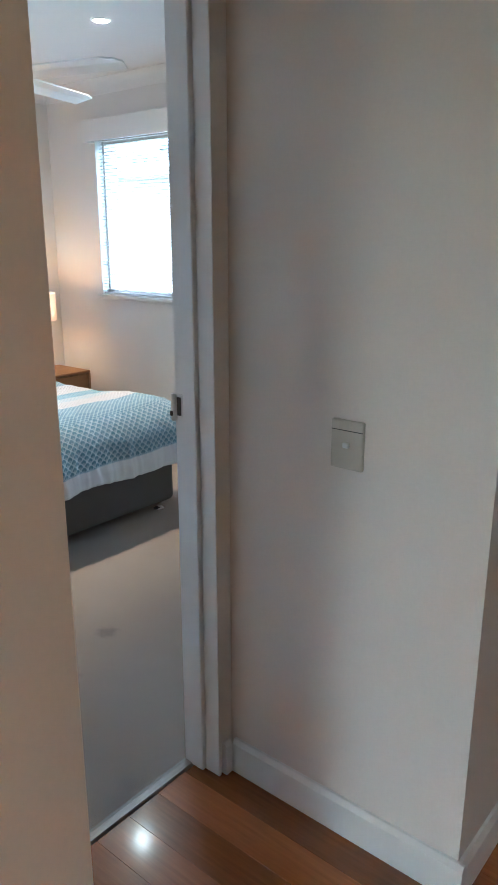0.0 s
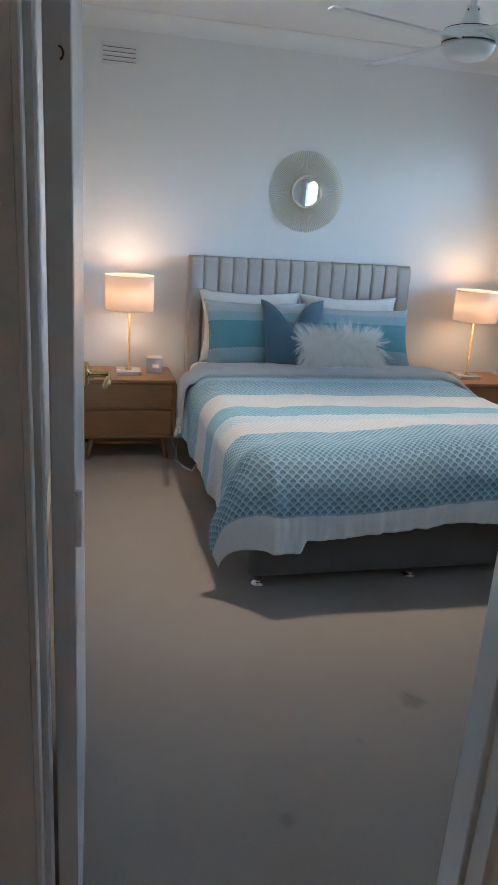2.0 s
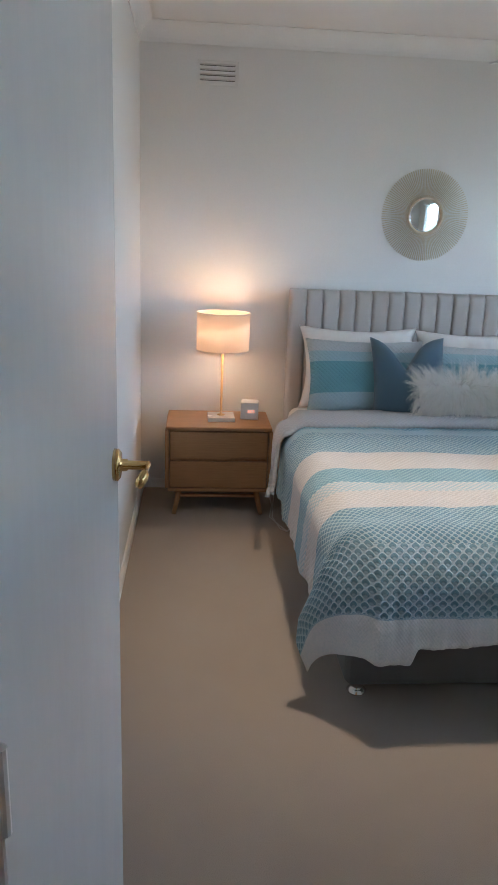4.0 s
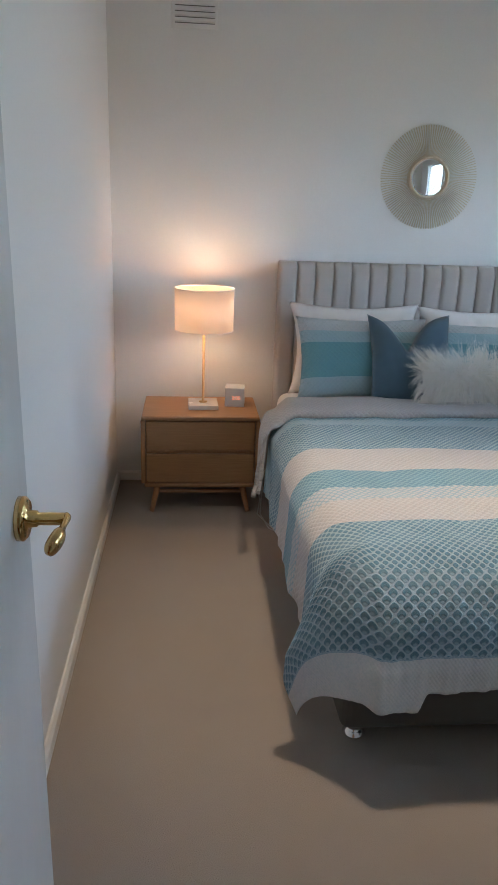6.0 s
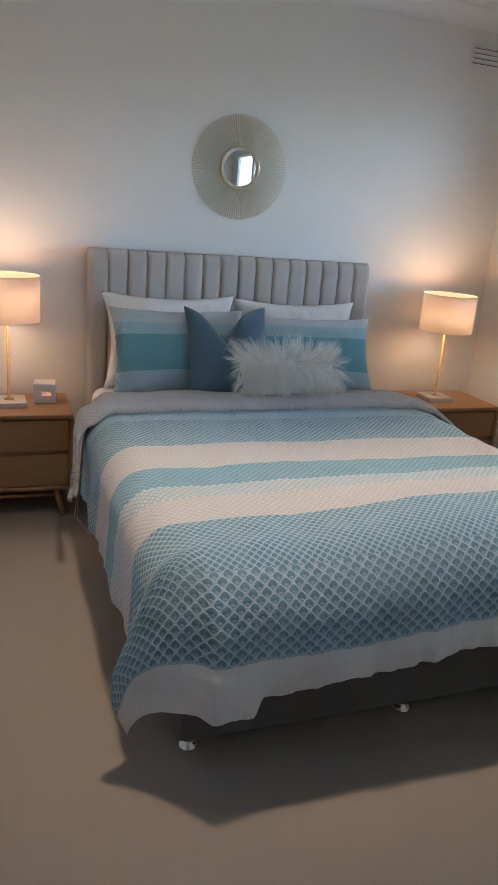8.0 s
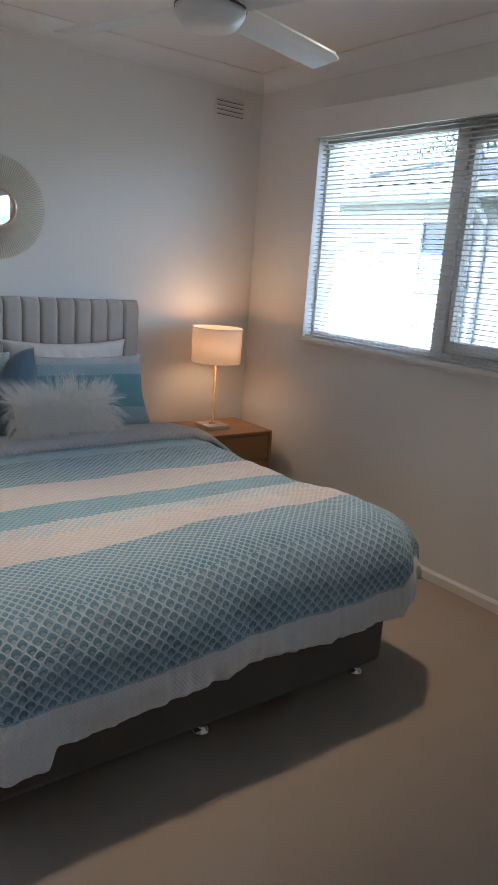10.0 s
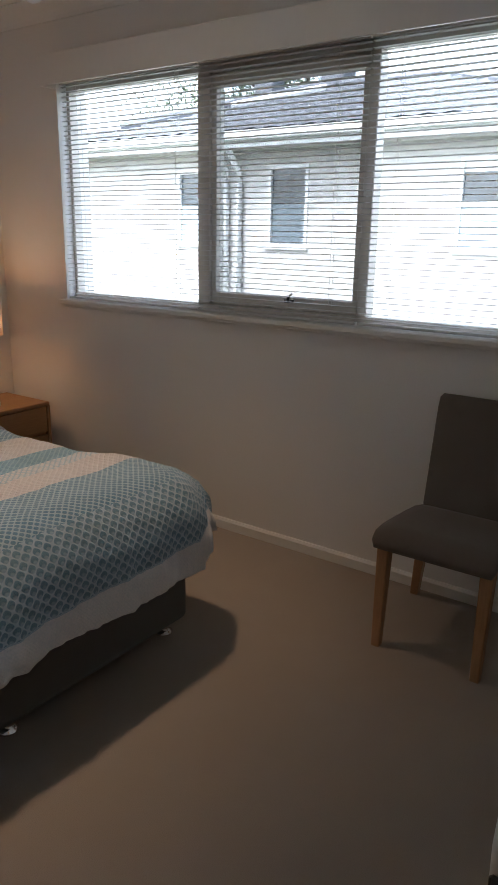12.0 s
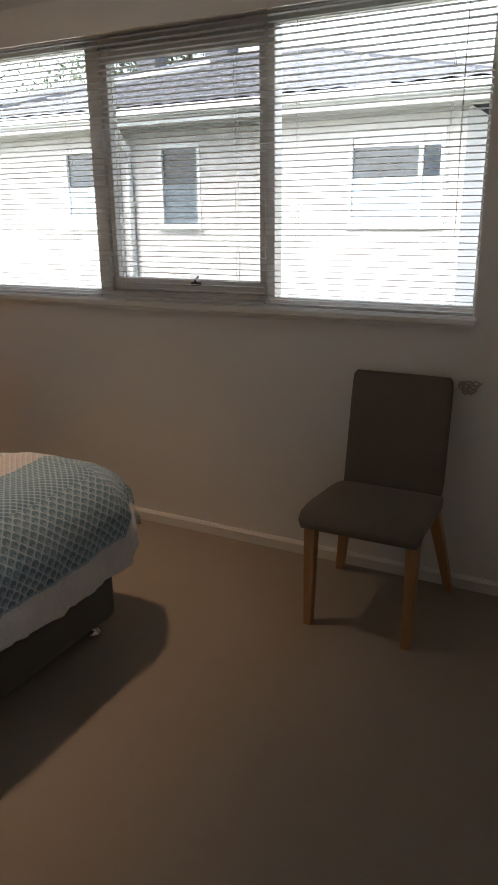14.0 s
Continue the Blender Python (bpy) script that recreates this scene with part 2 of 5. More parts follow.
def carpet_material():
    mt = bpy.data.materials.new("wool_carpet")
    mt.use_nodes = True
    nt, bs = nodes_of(mt)
    v = coords(nt)
    pile, tread, wide = noise_fac(nt, v, 420, 3), noise_fac(nt, v, 9, 4), noise_fac(nt, v, 1.1, 3)
    c = mixc(nt, spread(nt, pile, 0.25, 0.75), (0.272, 0.228, 0.19), (0.432, 0.37, 0.315))
    c = mixc(nt, mathn(nt, "MULTIPLY", spread(nt, tread, 0.45, 0.7), 0.25), c, (0.305, 0.255, 0.215))
    c = mixc(nt, mathn(nt, "MULTIPLY", spread(nt, wide, 0.4, 0.65), 0.22), c, (0.43, 0.36, 0.30))
    vo = nt.nodes.new("ShaderNodeTexVoronoi")
    vo.inputs["Scale"].default_value = 1.45
    nt.links.new(v, vo.inputs["Vector"])
    spot = mathn(nt, "MULTIPLY", mathn(nt, "SUBTRACT", 1.0, spread(nt, vo.outputs["Distance"], 0.03, 0.075)), 0.10)
    c = mixc(nt, spot, c, (0.13, 0.12, 0.11))
    # two old marks trodden into the pile near the door
    for sx, sy, r, k in ((-2.005, 1.70, 0.055, 0.55), (-1.60, 1.155, 0.030, 0.4), (-1.85, 1.45, 0.02, 0.25)):
        dn = nt.nodes.new("ShaderNodeVectorMath")
        dn.operation = "DISTANCE"
        nt.links.new(v, dn.inputs[0])
        dn.inputs[1].default_value = (sx, sy, 0)
        dd = mathn(nt, "ADD", dn.outputs["Value"], mathn(nt, "MULTIPLY", mathn(nt, "SUBTRACT", noise_fac(nt, v, 38, 3), 0.5), r * 1.4))
        c = mixc(nt, mathn(nt, "MULTIPLY", mathn(nt, "SUBTRACT", 1.0, spread(nt, dd, r * 0.3, r)), k), c, (0.15, 0.14, 0.13))
    nt.links.new(c, bs.inputs["Base Color"])
    bs.inputs["Roughness"].default_value = 0.98
    bs.inputs["Sheen Weight"].default_value = 0.25
    bs.inputs["Specular IOR Level"].default_value = 0.1
    bump(nt, bs, mathn(nt, "ADD", pile, mathn(nt, "MULTIPLY", tread, 0.6)), 0.55, 0.006)
    return mt


CARPET = carpet_material()


def glow(name, color, strength):
    mt = bpy.data.materials.new(name)
    mt.use_nodes = True
    nt, bs = nodes_of(mt)
    bs.inputs["Base Color"].default_value = (*color, 1)
    bs.inputs["Emission Color"].default_value = (*color, 1)
    bs.inputs["Emission Strength"].default_value = strength
    return mt


def clear(name, color=(1, 1, 1), rough=0.0):
    mt = bpy.data.materials.new(name)
    mt.use_nodes = True
    nt, bs = nodes_of(mt)
    bs.inputs["Base Color"].default_value = (*color, 1)
    bs.inputs["Roughness"].default_value = rough
    bs.inputs["Transmission Weight"].default_value = 1.0
    bs.inputs["IOR"].default_value = 1.03
    return mt


def mirror_material():
    mt = bpy.data.materials.new("mirror_glass")
    mt.use_nodes = True
    nt, bs = nodes_of(mt)
    bs.inputs["Base Color"].default_value = (0.9, 0.92, 0.92, 1)
    bs.inputs["Metallic"].default_value = 1.0
    bs.inputs["Roughness"].default_value = 0.015
    return mt


def shade_material():
    mt = bpy.data.materials.new("linen_shade")
    mt.use_nodes = True
    nt, bs = nodes_of(mt)
    v = coords(nt, (1, 1, 1))
    weave = noise_fac(nt, v, 300, 3)
    c = mixc(nt, weave, (0.68, 0.60, 0.53), (0.82, 0.75, 0.68))
    dif = nt.nodes.new("ShaderNodeBsdfDiffuse")
    tra = nt.nodes.new("ShaderNodeBsdfTranslucent")
    mx = nt.nodes.new("ShaderNodeMixShader")
    mx.inputs[0].default_value = 0.45
    nt.links.new(c, dif.inputs[0])
    nt.links.new(c, tra.inputs[0])
    nt.links.new(dif.outputs[0], mx.inputs[1])
    nt.links.new(tra.outputs[0], mx.inputs[2])
    nt.links.new(mx.outputs[0], nt.nodes["Material Output"].inputs[0])
    nt.nodes.remove(bs)
    return mt


def fur_material():
    """Ivory strands that pass light on through the pile."""
    mt = bpy.data.materials.new("ivory_fur")
    mt.use_nodes = True
    nt, bs = nodes_of(mt)
    geo = nt.nodes.new("ShaderNodeNewGeometry")
    c = mixc(nt, geo.outputs["Random Per Island"], (0.90, 0.875, 0.82), (0.995, 0.985, 0.965))
    dif = nt.nodes.new("ShaderNodeBsdfDiffuse")
    tra = nt.nodes.new("ShaderNodeBsdfTranslucent")
    mx = nt.nodes.new("ShaderNodeMixShader")
    mx.inputs[0].default_value = 0.45
    nt.links.new(c, dif.inputs[0])
    nt.links.new(c, tra.inputs[0])
    nt.links.new(dif.outputs[0], mx.inputs[1])
    nt.links.new(tra.outputs[0], mx.inputs[2])
    nt.links.new(mx.outputs[0], nt.nodes["Material Output"].inputs[0])
    nt.nodes.remove(bs)
    return mt


FUR = fur_material()
MIRROR, SHADE = mirror_material(), shade_material()
GLASS = clear("window_glass")
LED = glow("downlight_glow", (1.0, 0.86, 0.66), 9.0)
BULB = glow("bulb_glow", (1.0, 0.72, 0.42), 6.0)
DIGIT = glow("clock_digits", (1.0, 0.36, 0.18), 0.09)
FARGLASS = surface("far_window_glass", (0.045, 0.06, 0.075), 0.12, grain=3, vary=0.3, relief=0.0)
# Reflected sky put into the pane's pale colour.
FARSKY = surface("sky_reflection_glass", (0.55, 0.58, 0.60), 0.3, grain=8, vary=0.03, relief=0.0)
FARSHADE = surface("drawn_grey_blind", (0.10, 0.125, 0.145), 0.5, grain=8, vary=0.05, relief=0.0)
FARBLIND = surface("frosted_pane", (0.36, 0.46, 0.52), 0.5, grain=8, vary=0.05, relief=0.0)


def quilt_material(name, bands, width, large_from=9.0, hem_from=9.0):
    """Woven stripes along v in metres with a lattice motif; bands of (end, ground colour, motif colour)."""
    mt = bpy.data.materials.new(name)
    mt.use_nodes = True
    nt, bs = nodes_of(mt)
    tc = nt.nodes.new("ShaderNodeTexCoord")
    sp = nt.nodes.new("ShaderNodeSeparateXYZ")
    nt.links.new(tc.outputs["UV"], sp.inputs[0])
    u, v = sp.outputs[0], sp.outputs[1]
    total = bands[-1][0]

    def ramp(k):
        r = nt.nodes.new("ShaderNodeValToRGB")
        r.color_ramp.interpolation = "CONSTANT"
        el = r.color_ramp.elements
        start = 0.0
        for i, b in enumerate(bands):
            e = el[0] if i == 0 else (el[1] if i == 1 else el.new(0.99))
            e.position = start / total
            e.color = (*b[k], 1)
            start = b[0]
        nt.links.new(mathn(nt, "DIVIDE", v, total), r.inputs[0])
        return r.outputs[0]

    def lattice(p):
        a = mathn(nt, "ABSOLUTE", mathn(nt, "SINE", mathn(nt, "MULTIPLY", mathn(nt, "ADD", u, v), math.pi / p)))
        b = mathn(nt, "ABSOLUTE", mathn(nt, "SINE", mathn(nt, "MULTIPLY", mathn(nt, "SUBTRACT", u, v), math.pi / p)))
        return mathn(nt, "MULTIPLY", a, b)

    fine = lattice(0.025)
    big = lattice(0.037)
    av = mathn(nt, "SUBTRACT", v, 0.009)
    a2 = mathn(nt, "ABSOLUTE", mathn(nt, "SINE", mathn(nt, "MULTIPLY", mathn(nt, "ADD", u, av), math.pi / 0.037)))
    b2 = mathn(nt, "ABSOLUTE", mathn(nt, "SINE", mathn(nt, "MULTIPLY", mathn(nt, "SUBTRACT", u, av), math.pi / 0.037)))
    notch = spread(nt, mathn(nt, "MULTIPLY", a2, b2), 0.45, 0.80)
    petal = mathn(nt, "MULTIPLY", spread(nt, big, 0.13, 0.36), mathn(nt, "SUBTRACT", 1.0, mathn(nt, "MULTIPLY", notch, 0.55)))
    stripe = mathn(nt, "MULTIPLY", mathn(nt, "ADD", mathn(nt, "MULTIPLY", mathn(nt, "SINE", mathn(nt, "MULTIPLY", v, 2 * math.pi / 0.014)), mathn(nt, "SINE", mathn(nt, "MULTIPLY", u, 2 * math.pi / 0.011))), 1.0), 0.5)
    is_large = mathn(nt, "GREATER_THAN", v, large_from)
    is_hem = mathn(nt, "GREATER_THAN", v, hem_from)
    small = spread(nt, fine, 0.18, 0.5)
    fac = mathn(nt, "ADD", mathn(nt, "MULTIPLY", small, mathn(nt, "SUBTRACT", 1.0, is_large)), mathn(nt, "MULTIPLY", petal, is_large))
    fac = mathn(nt, "ADD", mathn(nt, "MULTIPLY", fac, mathn(nt, "SUBTRACT", 1.0, is_hem)), mathn(nt, "MULTIPLY", mathn(nt, "MULTIPLY", stripe, 0.35), is_hem))
    ob = coords(nt)
    thread = noise_fac(nt, ob, 420, 3)
    worn = noise_fac(nt, ob, 14, 4)
    fac = mathn(nt, "MULTIPLY", fac, mathn(nt, "ADD", 0.62, mathn(nt, "MULTIPLY", worn, 0.6)))
    c = mixc(nt, fac, ramp(1), ramp(2))
    c = mixc(nt, mathn(nt, "MULTIPLY", spread(nt, thread, 0.35, 0.75), 0.2), c, (0.60, 0.66, 0.69))
    c = mixc(nt, mathn(nt, "MULTIPLY", spread(nt, noise_fac(nt, ob, 130, 2), 0.4, 0.7), 0.16), c, (0.26, 0.40, 0.47))
    nt.links.new(c, bs.inputs["Base Color"])
    bs.inputs["Roughness"].default_value = 0.93
    bs.inputs["Sheen Weight"].default_value = 0.2
    hgt = mathn(nt, "ADD", mathn(nt, "MULTIPLY", fac, 0.9), mathn(nt, "MULTIPLY", thread, 0.25))
    bump(nt, bs, hgt, 0.55, 0.006)
    return mt


PALE, SKYB, TEAL, DEEP = (0.40, 0.53, 0.60), (0.30, 0.48, 0.57), (0.15, 0.315, 0.435), (0.10, 0.23, 0.345)
CREAM, GREIGE = (0.70, 0.66, 0.64), (0.60, 0.55, 0.53)
DUVET = quilt_material("striped_quilt", [
    (0.06, SKYB, TEAL), (0.14, PALE, SKYB), (0.44, PALE, DEEP), (0.68, CREAM, GREIGE), (0.84, SKYB, TEAL), (0.94, PALE, CREAM),
    (1.10, CREAM, GREIGE), (1.36, PALE, DEEP), (1.600, (0.45, 0.57, 0.65), (0.12, 0.255, 0.355)), (2.60, (0.74, 0.735, 0.73), (0.66, 0.66, 0.665))], 1.9, 1.36, 1.600)
UNDERSIDE = quilt_material("lilac_grey_underside", [(0.5, (0.50, 0.49, 0.51), (0.455, 0.45, 0.475)), (3.0, (0.50, 0.49, 0.51), (0.455, 0.45, 0.475))], 1.9)
SHAM = quilt_material("striped_pillowcase", [(0.10, PALE, (0.37, 0.51, 0.585)), (0.28, (0.15, 0.35, 0.43), (0.135, 0.33, 0.415)), (0.34, (0.36, 0.51, 0.57), (0.38, 0.53, 0.59)), (0.60, (0.56, 0.575, 0.59), (0.53, 0.56, 0.585))], 0.7)

# ---- structure: the bedroom ----
def structure(name, bm, material, label, category, smooth=False):
    return solid(name, bm, material, label, category, smooth, "structure")


structure("floor", box(XW - 0.15, XE, YS - 0.15, YN + 0.2, -0.2, 0.0), CARPET, "beige wool carpet with faint marks over the bedroom floor", "carpet")
structure("wall_west", box(XW - 0.15, XW, YS - 0.15, YN + 0.2, -0.3, 2.75), WALL, "off-white painted wall behind the bed", "wall")
structure("wall_south", box(XW, XH, YS - 0.15, YS, -0.3, 2.75), WALL, "off-white painted wall behind the open door", "wall")
bm = bmesh.new()
add_box(bm, XW, WX0, YN, YN + 0.2, -0.3, 2.75)
add_box(bm, WX1, XH, YN, YN + 0.2, -0.3, 2.75)
add_box(bm, WX0, WX1, YN, YN + 0.2, -0.3, WZ0 - 0.03)
add_box(bm, WX0, WX1, YN, YN + 0.2, WZ1, 2.75)
structure("wall_north", bm, WALL, "off-white painted wall with a wide window opening", "wall")
bm = bmesh.new()
add_box(bm, XE, XH, YS, Y0 - 0.025, 0, 2.75)
add_box(bm, XE, XH, Y1 + 0.025, YN, 0, 2.75)
add_box(bm, XE, XH, Y0 - 0.025, Y1 + 0.025, ZD + 0.025, 2.75)
structure("wall_east", bm, WALL, "off-white painted wall with the doorway", "wall")
structure("ceiling", box(XW, XE, YS, YN, ZC, ZC + 0.1), CEIL, "plain white plaster ceiling", "ceiling")


def cove(axis, at, sgn, a0, a1):
    r, q = 0.082, 0.005
    pts = [(at, ZC), (at, ZC - r - q), (at + sgn * q, ZC - r - q)]
    pts += [(at + sgn * (q + r - r * math.cos(t)), ZC - r + r * math.sin(t)) for t in (math.pi / 2 * k / 9 for k in range(1, 9))]
    pts += [(at + sgn * (r + q), ZC - 0.004), (at + sgn * (r + q), ZC)]
    return prism(pts, axis, a0, a1)


structure("trim_cornice_west", cove("y", XW, 1, YS, YN), CEIL, "white plaster cove cornice", "cornice")
structure("trim_cornice_east", cove("y", XE, -1, YS, YN), CEIL, "white plaster cove cornice", "cornice")
structure("trim_cornice_south", cove("x", YS, 1, XW, XE), CEIL, "white plaster cove cornice", "cornice")
structure("trim_cornice_north", cove("x", YN, -1, XW, XE), CEIL, "white plaster cove cornice", "cornice")

SKH = 0.055


def skirt(axis, at, sgn, a0, a1, h, t=0.016):
    return prism([(at, 0), (at + sgn * t, 0), (at + sgn * t, h - 0.012), (at + sgn * t * 0.45, h), (at, h)], axis, a0, a1)


structure("baseboard_west", skirt("y", XW, 1, YS, YN, SKH), TRIM, "low white skirting board", "skirting")
structure("baseboard_south", skirt("x", YS, 1, XW + 0.016, XE, SKH), TRIM, "low white skirting board", "skirting")
structure("baseboard_north", skirt("x", YN, -1, XW + 0.016, XE, SKH), TRIM, "low white skirting board", "skirting")
structure("baseboard_east", skirt("y", XE, -1, Y1 + 0.032, YN - 0.016, SKH), TRIM, "low white skirting board", "skirting")

# ---- structure: the hall ----
HX1, HY0, HY1 = 0.95, -2.0, 3.2
floor_hall = structure("floor_hall", box(XE + 0.02, HX1, HY0, HY1, -0.2, -0.012), BLACK, "varnished reddish-brown timber floorboards in the hall", "floor")
structure("wall_hall_south", box(XH, XA - 0.02, HY0, YA0, -0.1, 2.75), HALLWARMLIT, "hall wall with an outer corner, warm hall light put into its tan colour", "wall")
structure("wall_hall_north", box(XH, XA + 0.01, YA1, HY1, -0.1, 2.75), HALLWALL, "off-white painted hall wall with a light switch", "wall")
structure("wall_hall_east", box(HX1, HX1 + 0.12, HY0 - 0.12, HY1 + 0.12, -0.1, 2.75), HALLBOUNCE, "unseen hall wall coloured orange-tan to warm the bounced light", "wall")
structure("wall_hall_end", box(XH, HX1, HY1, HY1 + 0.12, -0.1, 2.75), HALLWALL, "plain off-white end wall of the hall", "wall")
# Opening added in an unseen wall so that daylight reaches the hall.
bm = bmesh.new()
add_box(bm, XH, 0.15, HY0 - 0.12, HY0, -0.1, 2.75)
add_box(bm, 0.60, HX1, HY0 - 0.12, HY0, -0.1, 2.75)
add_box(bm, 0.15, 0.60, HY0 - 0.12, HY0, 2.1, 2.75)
structure("wall_hall_opening", bm, HALLWALL, "plain off-white unseen hall wall with an opening added for daylight", "wall")
# Pane added in that opening to tint the incoming daylight warmer.
straw = bpy.data.materials.new("daylight_tint")
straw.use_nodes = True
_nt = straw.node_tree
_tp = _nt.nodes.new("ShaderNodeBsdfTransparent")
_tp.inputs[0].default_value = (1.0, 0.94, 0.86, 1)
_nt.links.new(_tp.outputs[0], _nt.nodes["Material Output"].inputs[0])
structure("opening_tint_pane", box(0.15, 0.60, HY0 - 0.07, HY0 - 0.06, -0.012, 2.1), straw, "straw-tinted pane added in the opening to warm the daylight", "door")
# Unseen slab added to keep direct sun out of the hall.
structure("sun_blocker", box(XH, HX1 + 1.0, HY0 - 2.6, HY0 - 0.12, 2.45, 2.6), TRIM, "unseen white slab added to block sun from the hall opening", "porch roof")
structure("ceiling_hall", box(XH, HX1, HY0, HY1, ZC, ZC + 0.1), CEIL, "plain white hall ceiling", "ceiling")


def hall_skirt(axis, at, sgn, a0, a1):
    return skirt(axis, at, sgn, a0, a1, 0.105, 0.018)


structure("baseboard_recess_north", hall_skirt("x", YA1, -1, XH + 0.018, XA + 0.028), TRIM, "white painted skirting board with a rounded top", "skirting")
structure("baseboard_recess_south", hall_skirt("x", YA0, 1, XH + 0.018, XA - 0.002), TRIM, "white painted skirting board with a rounded top", "skirting")
structure("baseboard_hall_north", hall_skirt("y", XA + 0.01, 1, YA1, HY1), TRIM, "white painted skirting board with a rounded top", "skirting")
structure("baseboard_hall_south", hall_skirt("y", XA - 0.02, 1, HY0, YA0), TRIM, "white painted skirting board with a rounded top", "skirting")
structure("baseboard_door_side", hall_skirt("y", XH, 1, Y1 + 0.032, YA1 - 0.018), TRIM, "short return of white skirting board", "skirting")

# ---- door frame, door and threshold ----
door_frame = thing("door_1", pose(0, 0, 0), "white gloss painted timber door frame", "door frame", kind="structure")
XJ = -1.187
part("jamb", box(XE - 0.009, XJ, Y1, Y1 + 0.024, 0, ZD + 0.024, bevel=0.003), TRIM, door_frame)
part("jamb", box(XE - 0.004, XJ, Y0 - 0.024, Y0, 0, ZD + 0.024, bevel=0.003), TRIM, door_frame)
part("head_jamb", box(XE - 0.004, XJ, Y0, Y1, ZD, ZD + 0.024, bevel=0.003), TRIM, door_frame)
part("lining", box(XJ, XH + 0.006, Y1 + 0.013, Y1 + 0.0245, 0, ZD + 0.013, bevel=0.002), TRIM, door_frame)
part("lining", box(XJ, XH + 0.006, Y0 - 0.0245, Y0 - 0.013, 0, ZD + 0.013, bevel=0.002), TRIM, door_frame)
part("head_lining", box(XJ, XH + 0.006, Y0 - 0.013, Y1 + 0.013, ZD + 0.013, ZD + 0.0245, bevel=0.002), TRIM, door_frame)


strike = thing("strike_plate", pose(XE - 0.003, Y1, 1.085), "dull metal strike plate under white paint on the jamb", "latch plate")
part("plate", box(-0.004, 0.022, -0.0012, 0.0, -0.03, 0.028), TRIM, strike, "paint-covered plate")
part("lip", tube([(-0.006, -0.001, -0.042), (-0.007, -0.0015, 0.0), (-0.006, -0.001, 0.027)], 0.0085, 12), TRIM, strike, "paint-covered curved lip", True)
part("latch_hole", box(0.004, 0.018, -0.0022, -0.0014, -0.028, 0.020), DARKM, strike)
part("worn_patch", box(-0.013, -0.004, -0.0112, -0.0095, -0.030, -0.016, bevel=0.002), DARKM, strike, "bare dark metal where paint has chipped")

DW = Y1 - Y0 - 0.006
door = thing("door_leaf", pose(XE + 0.006, Y0 + 0.006, 0, 0, 0, -1.6), "white gloss flush door standing open against the wall", "door")
part("panel", box(-DW - 0.006, -0.006, 0.0, 0.036, 0.012, ZD - 0.004, bevel=0.002), DOORP, door)
for hz in (0.22, 1.02, 1.80):
    hinge = part("hinge", lathe([(0, -0.045), (0.006, -0.045), (0.006, 0.045), (0, 0.045)], 10, pose(0.002, 0.040, hz)), TRIM, door, "painted butt hinge")
part("screw_hook", tube([(-0.001, 0.02 + 0.006 * math.sin(a), 1.655 + 0.008 * math.cos(a)) for a in (k * 0.4 for k in range(8))], 0.0016, 6), DARKM, door, "small dark screw hook")
handle = part("handle", lathe([(0, 0), (0.030, 0), (0.030, 0.008), (0.025, 0.012), (0.012, 0.013), (0.011, 0.024), (0.0085, 0.026), (0.0085, 0.060), (0.0, 0.061)], 28,
              pose(-DW + 0.045, 0.036, 1.082, -90)), BRASS, door, "polished brass round rose", True)
bm = bmesh.new()
ring = []
for k in range(17):
    s = k / 16
    c = Vector((-DW + 0.036 + 0.074 * s, 0.036 + 0.062 - 0.012 * s * s, 1.082 + 0.002 - 0.020 * s ** 1.2))
    w = (0.0092 - 0.0040 * math.sin(math.pi * min(1.0, max(0.0, s - 0.06) / 0.5)) + 0.0040 * math.sin(math.pi * max(0.0, s - 0.42) / 0.62)) * math.sqrt(max(0.03, 1 - abs(2 * s - 1) ** 9))
    ring.append([bm.verts.new(c + Vector((0.3 * w * math.sin(a), 0.72 * w * math.cos(a), w * math.sin(a)))) for a in (2 * math.pi * q / 12 for q in range(12))])
for A, B in zip(ring, ring[1:]):
    for q in range(12):
        bm.faces.new((A[q], B[q], B[(q + 1) % 12], A[(q + 1) % 12]))
bm.faces.new(ring[0]), bm.faces.new(list(reversed(ring[-1])))
bmesh.ops.recalc_face_normals(bm, faces=bm.faces)
lever = part("lever", bm, BRASS, handle, "polished brass drop lever", True)
thr = structure("trim_threshold", prism([(XE - 0.016, 0.0), (XE - 0.012, 0.006), (XE, 0.009), (XE + 0.020, 0.007), (XE + 0.026, -0.012), (XE - 0.016, -0.012)], "y", Y0, Y1), ALU,
                "worn aluminium carpet strip across the doorway", "threshold")

# ---- light switch ----
sw = thing("light_switch", pose(-0.783, YA1, 1.048), "aged off-white single rocker light switch plate", "light switch")
part("plate", box(-0.042, 0.042, -0.011, 0.0, -0.057, 0.057, bevel=0.004, seg=2), PLASTIC, sw)
part("cover_line", box(-0.040, 0.040, -0.0125, -0.010, 0.033, 0.0345), DARKM, sw)
part("rocker", box(-0.008, 0.008, -0.017, -0.010, -0.006, 0.006, bevel=0.002), WHITEM, sw, "small raised rocker")

# ---- window ----
window = thing("window_1", pose(0, 0, 0), "wide three-bay window in painted frames with a hinged middle sash", "window", kind="structure")
YF0, YF1 = YN + 0.062, YN + 0.112
M1, M2 = -3.440, -2.585
FRAME = surface("painted_window_frame", (0.71, 0.67, 0.60), 0.4, grain=40, vary=0.04, relief=0.05)
part("frame_bottom", box(WX0, WX1, YF0, YF1, WZ0, WZ0 + 0.035, bevel=0.003), FRAME, window)
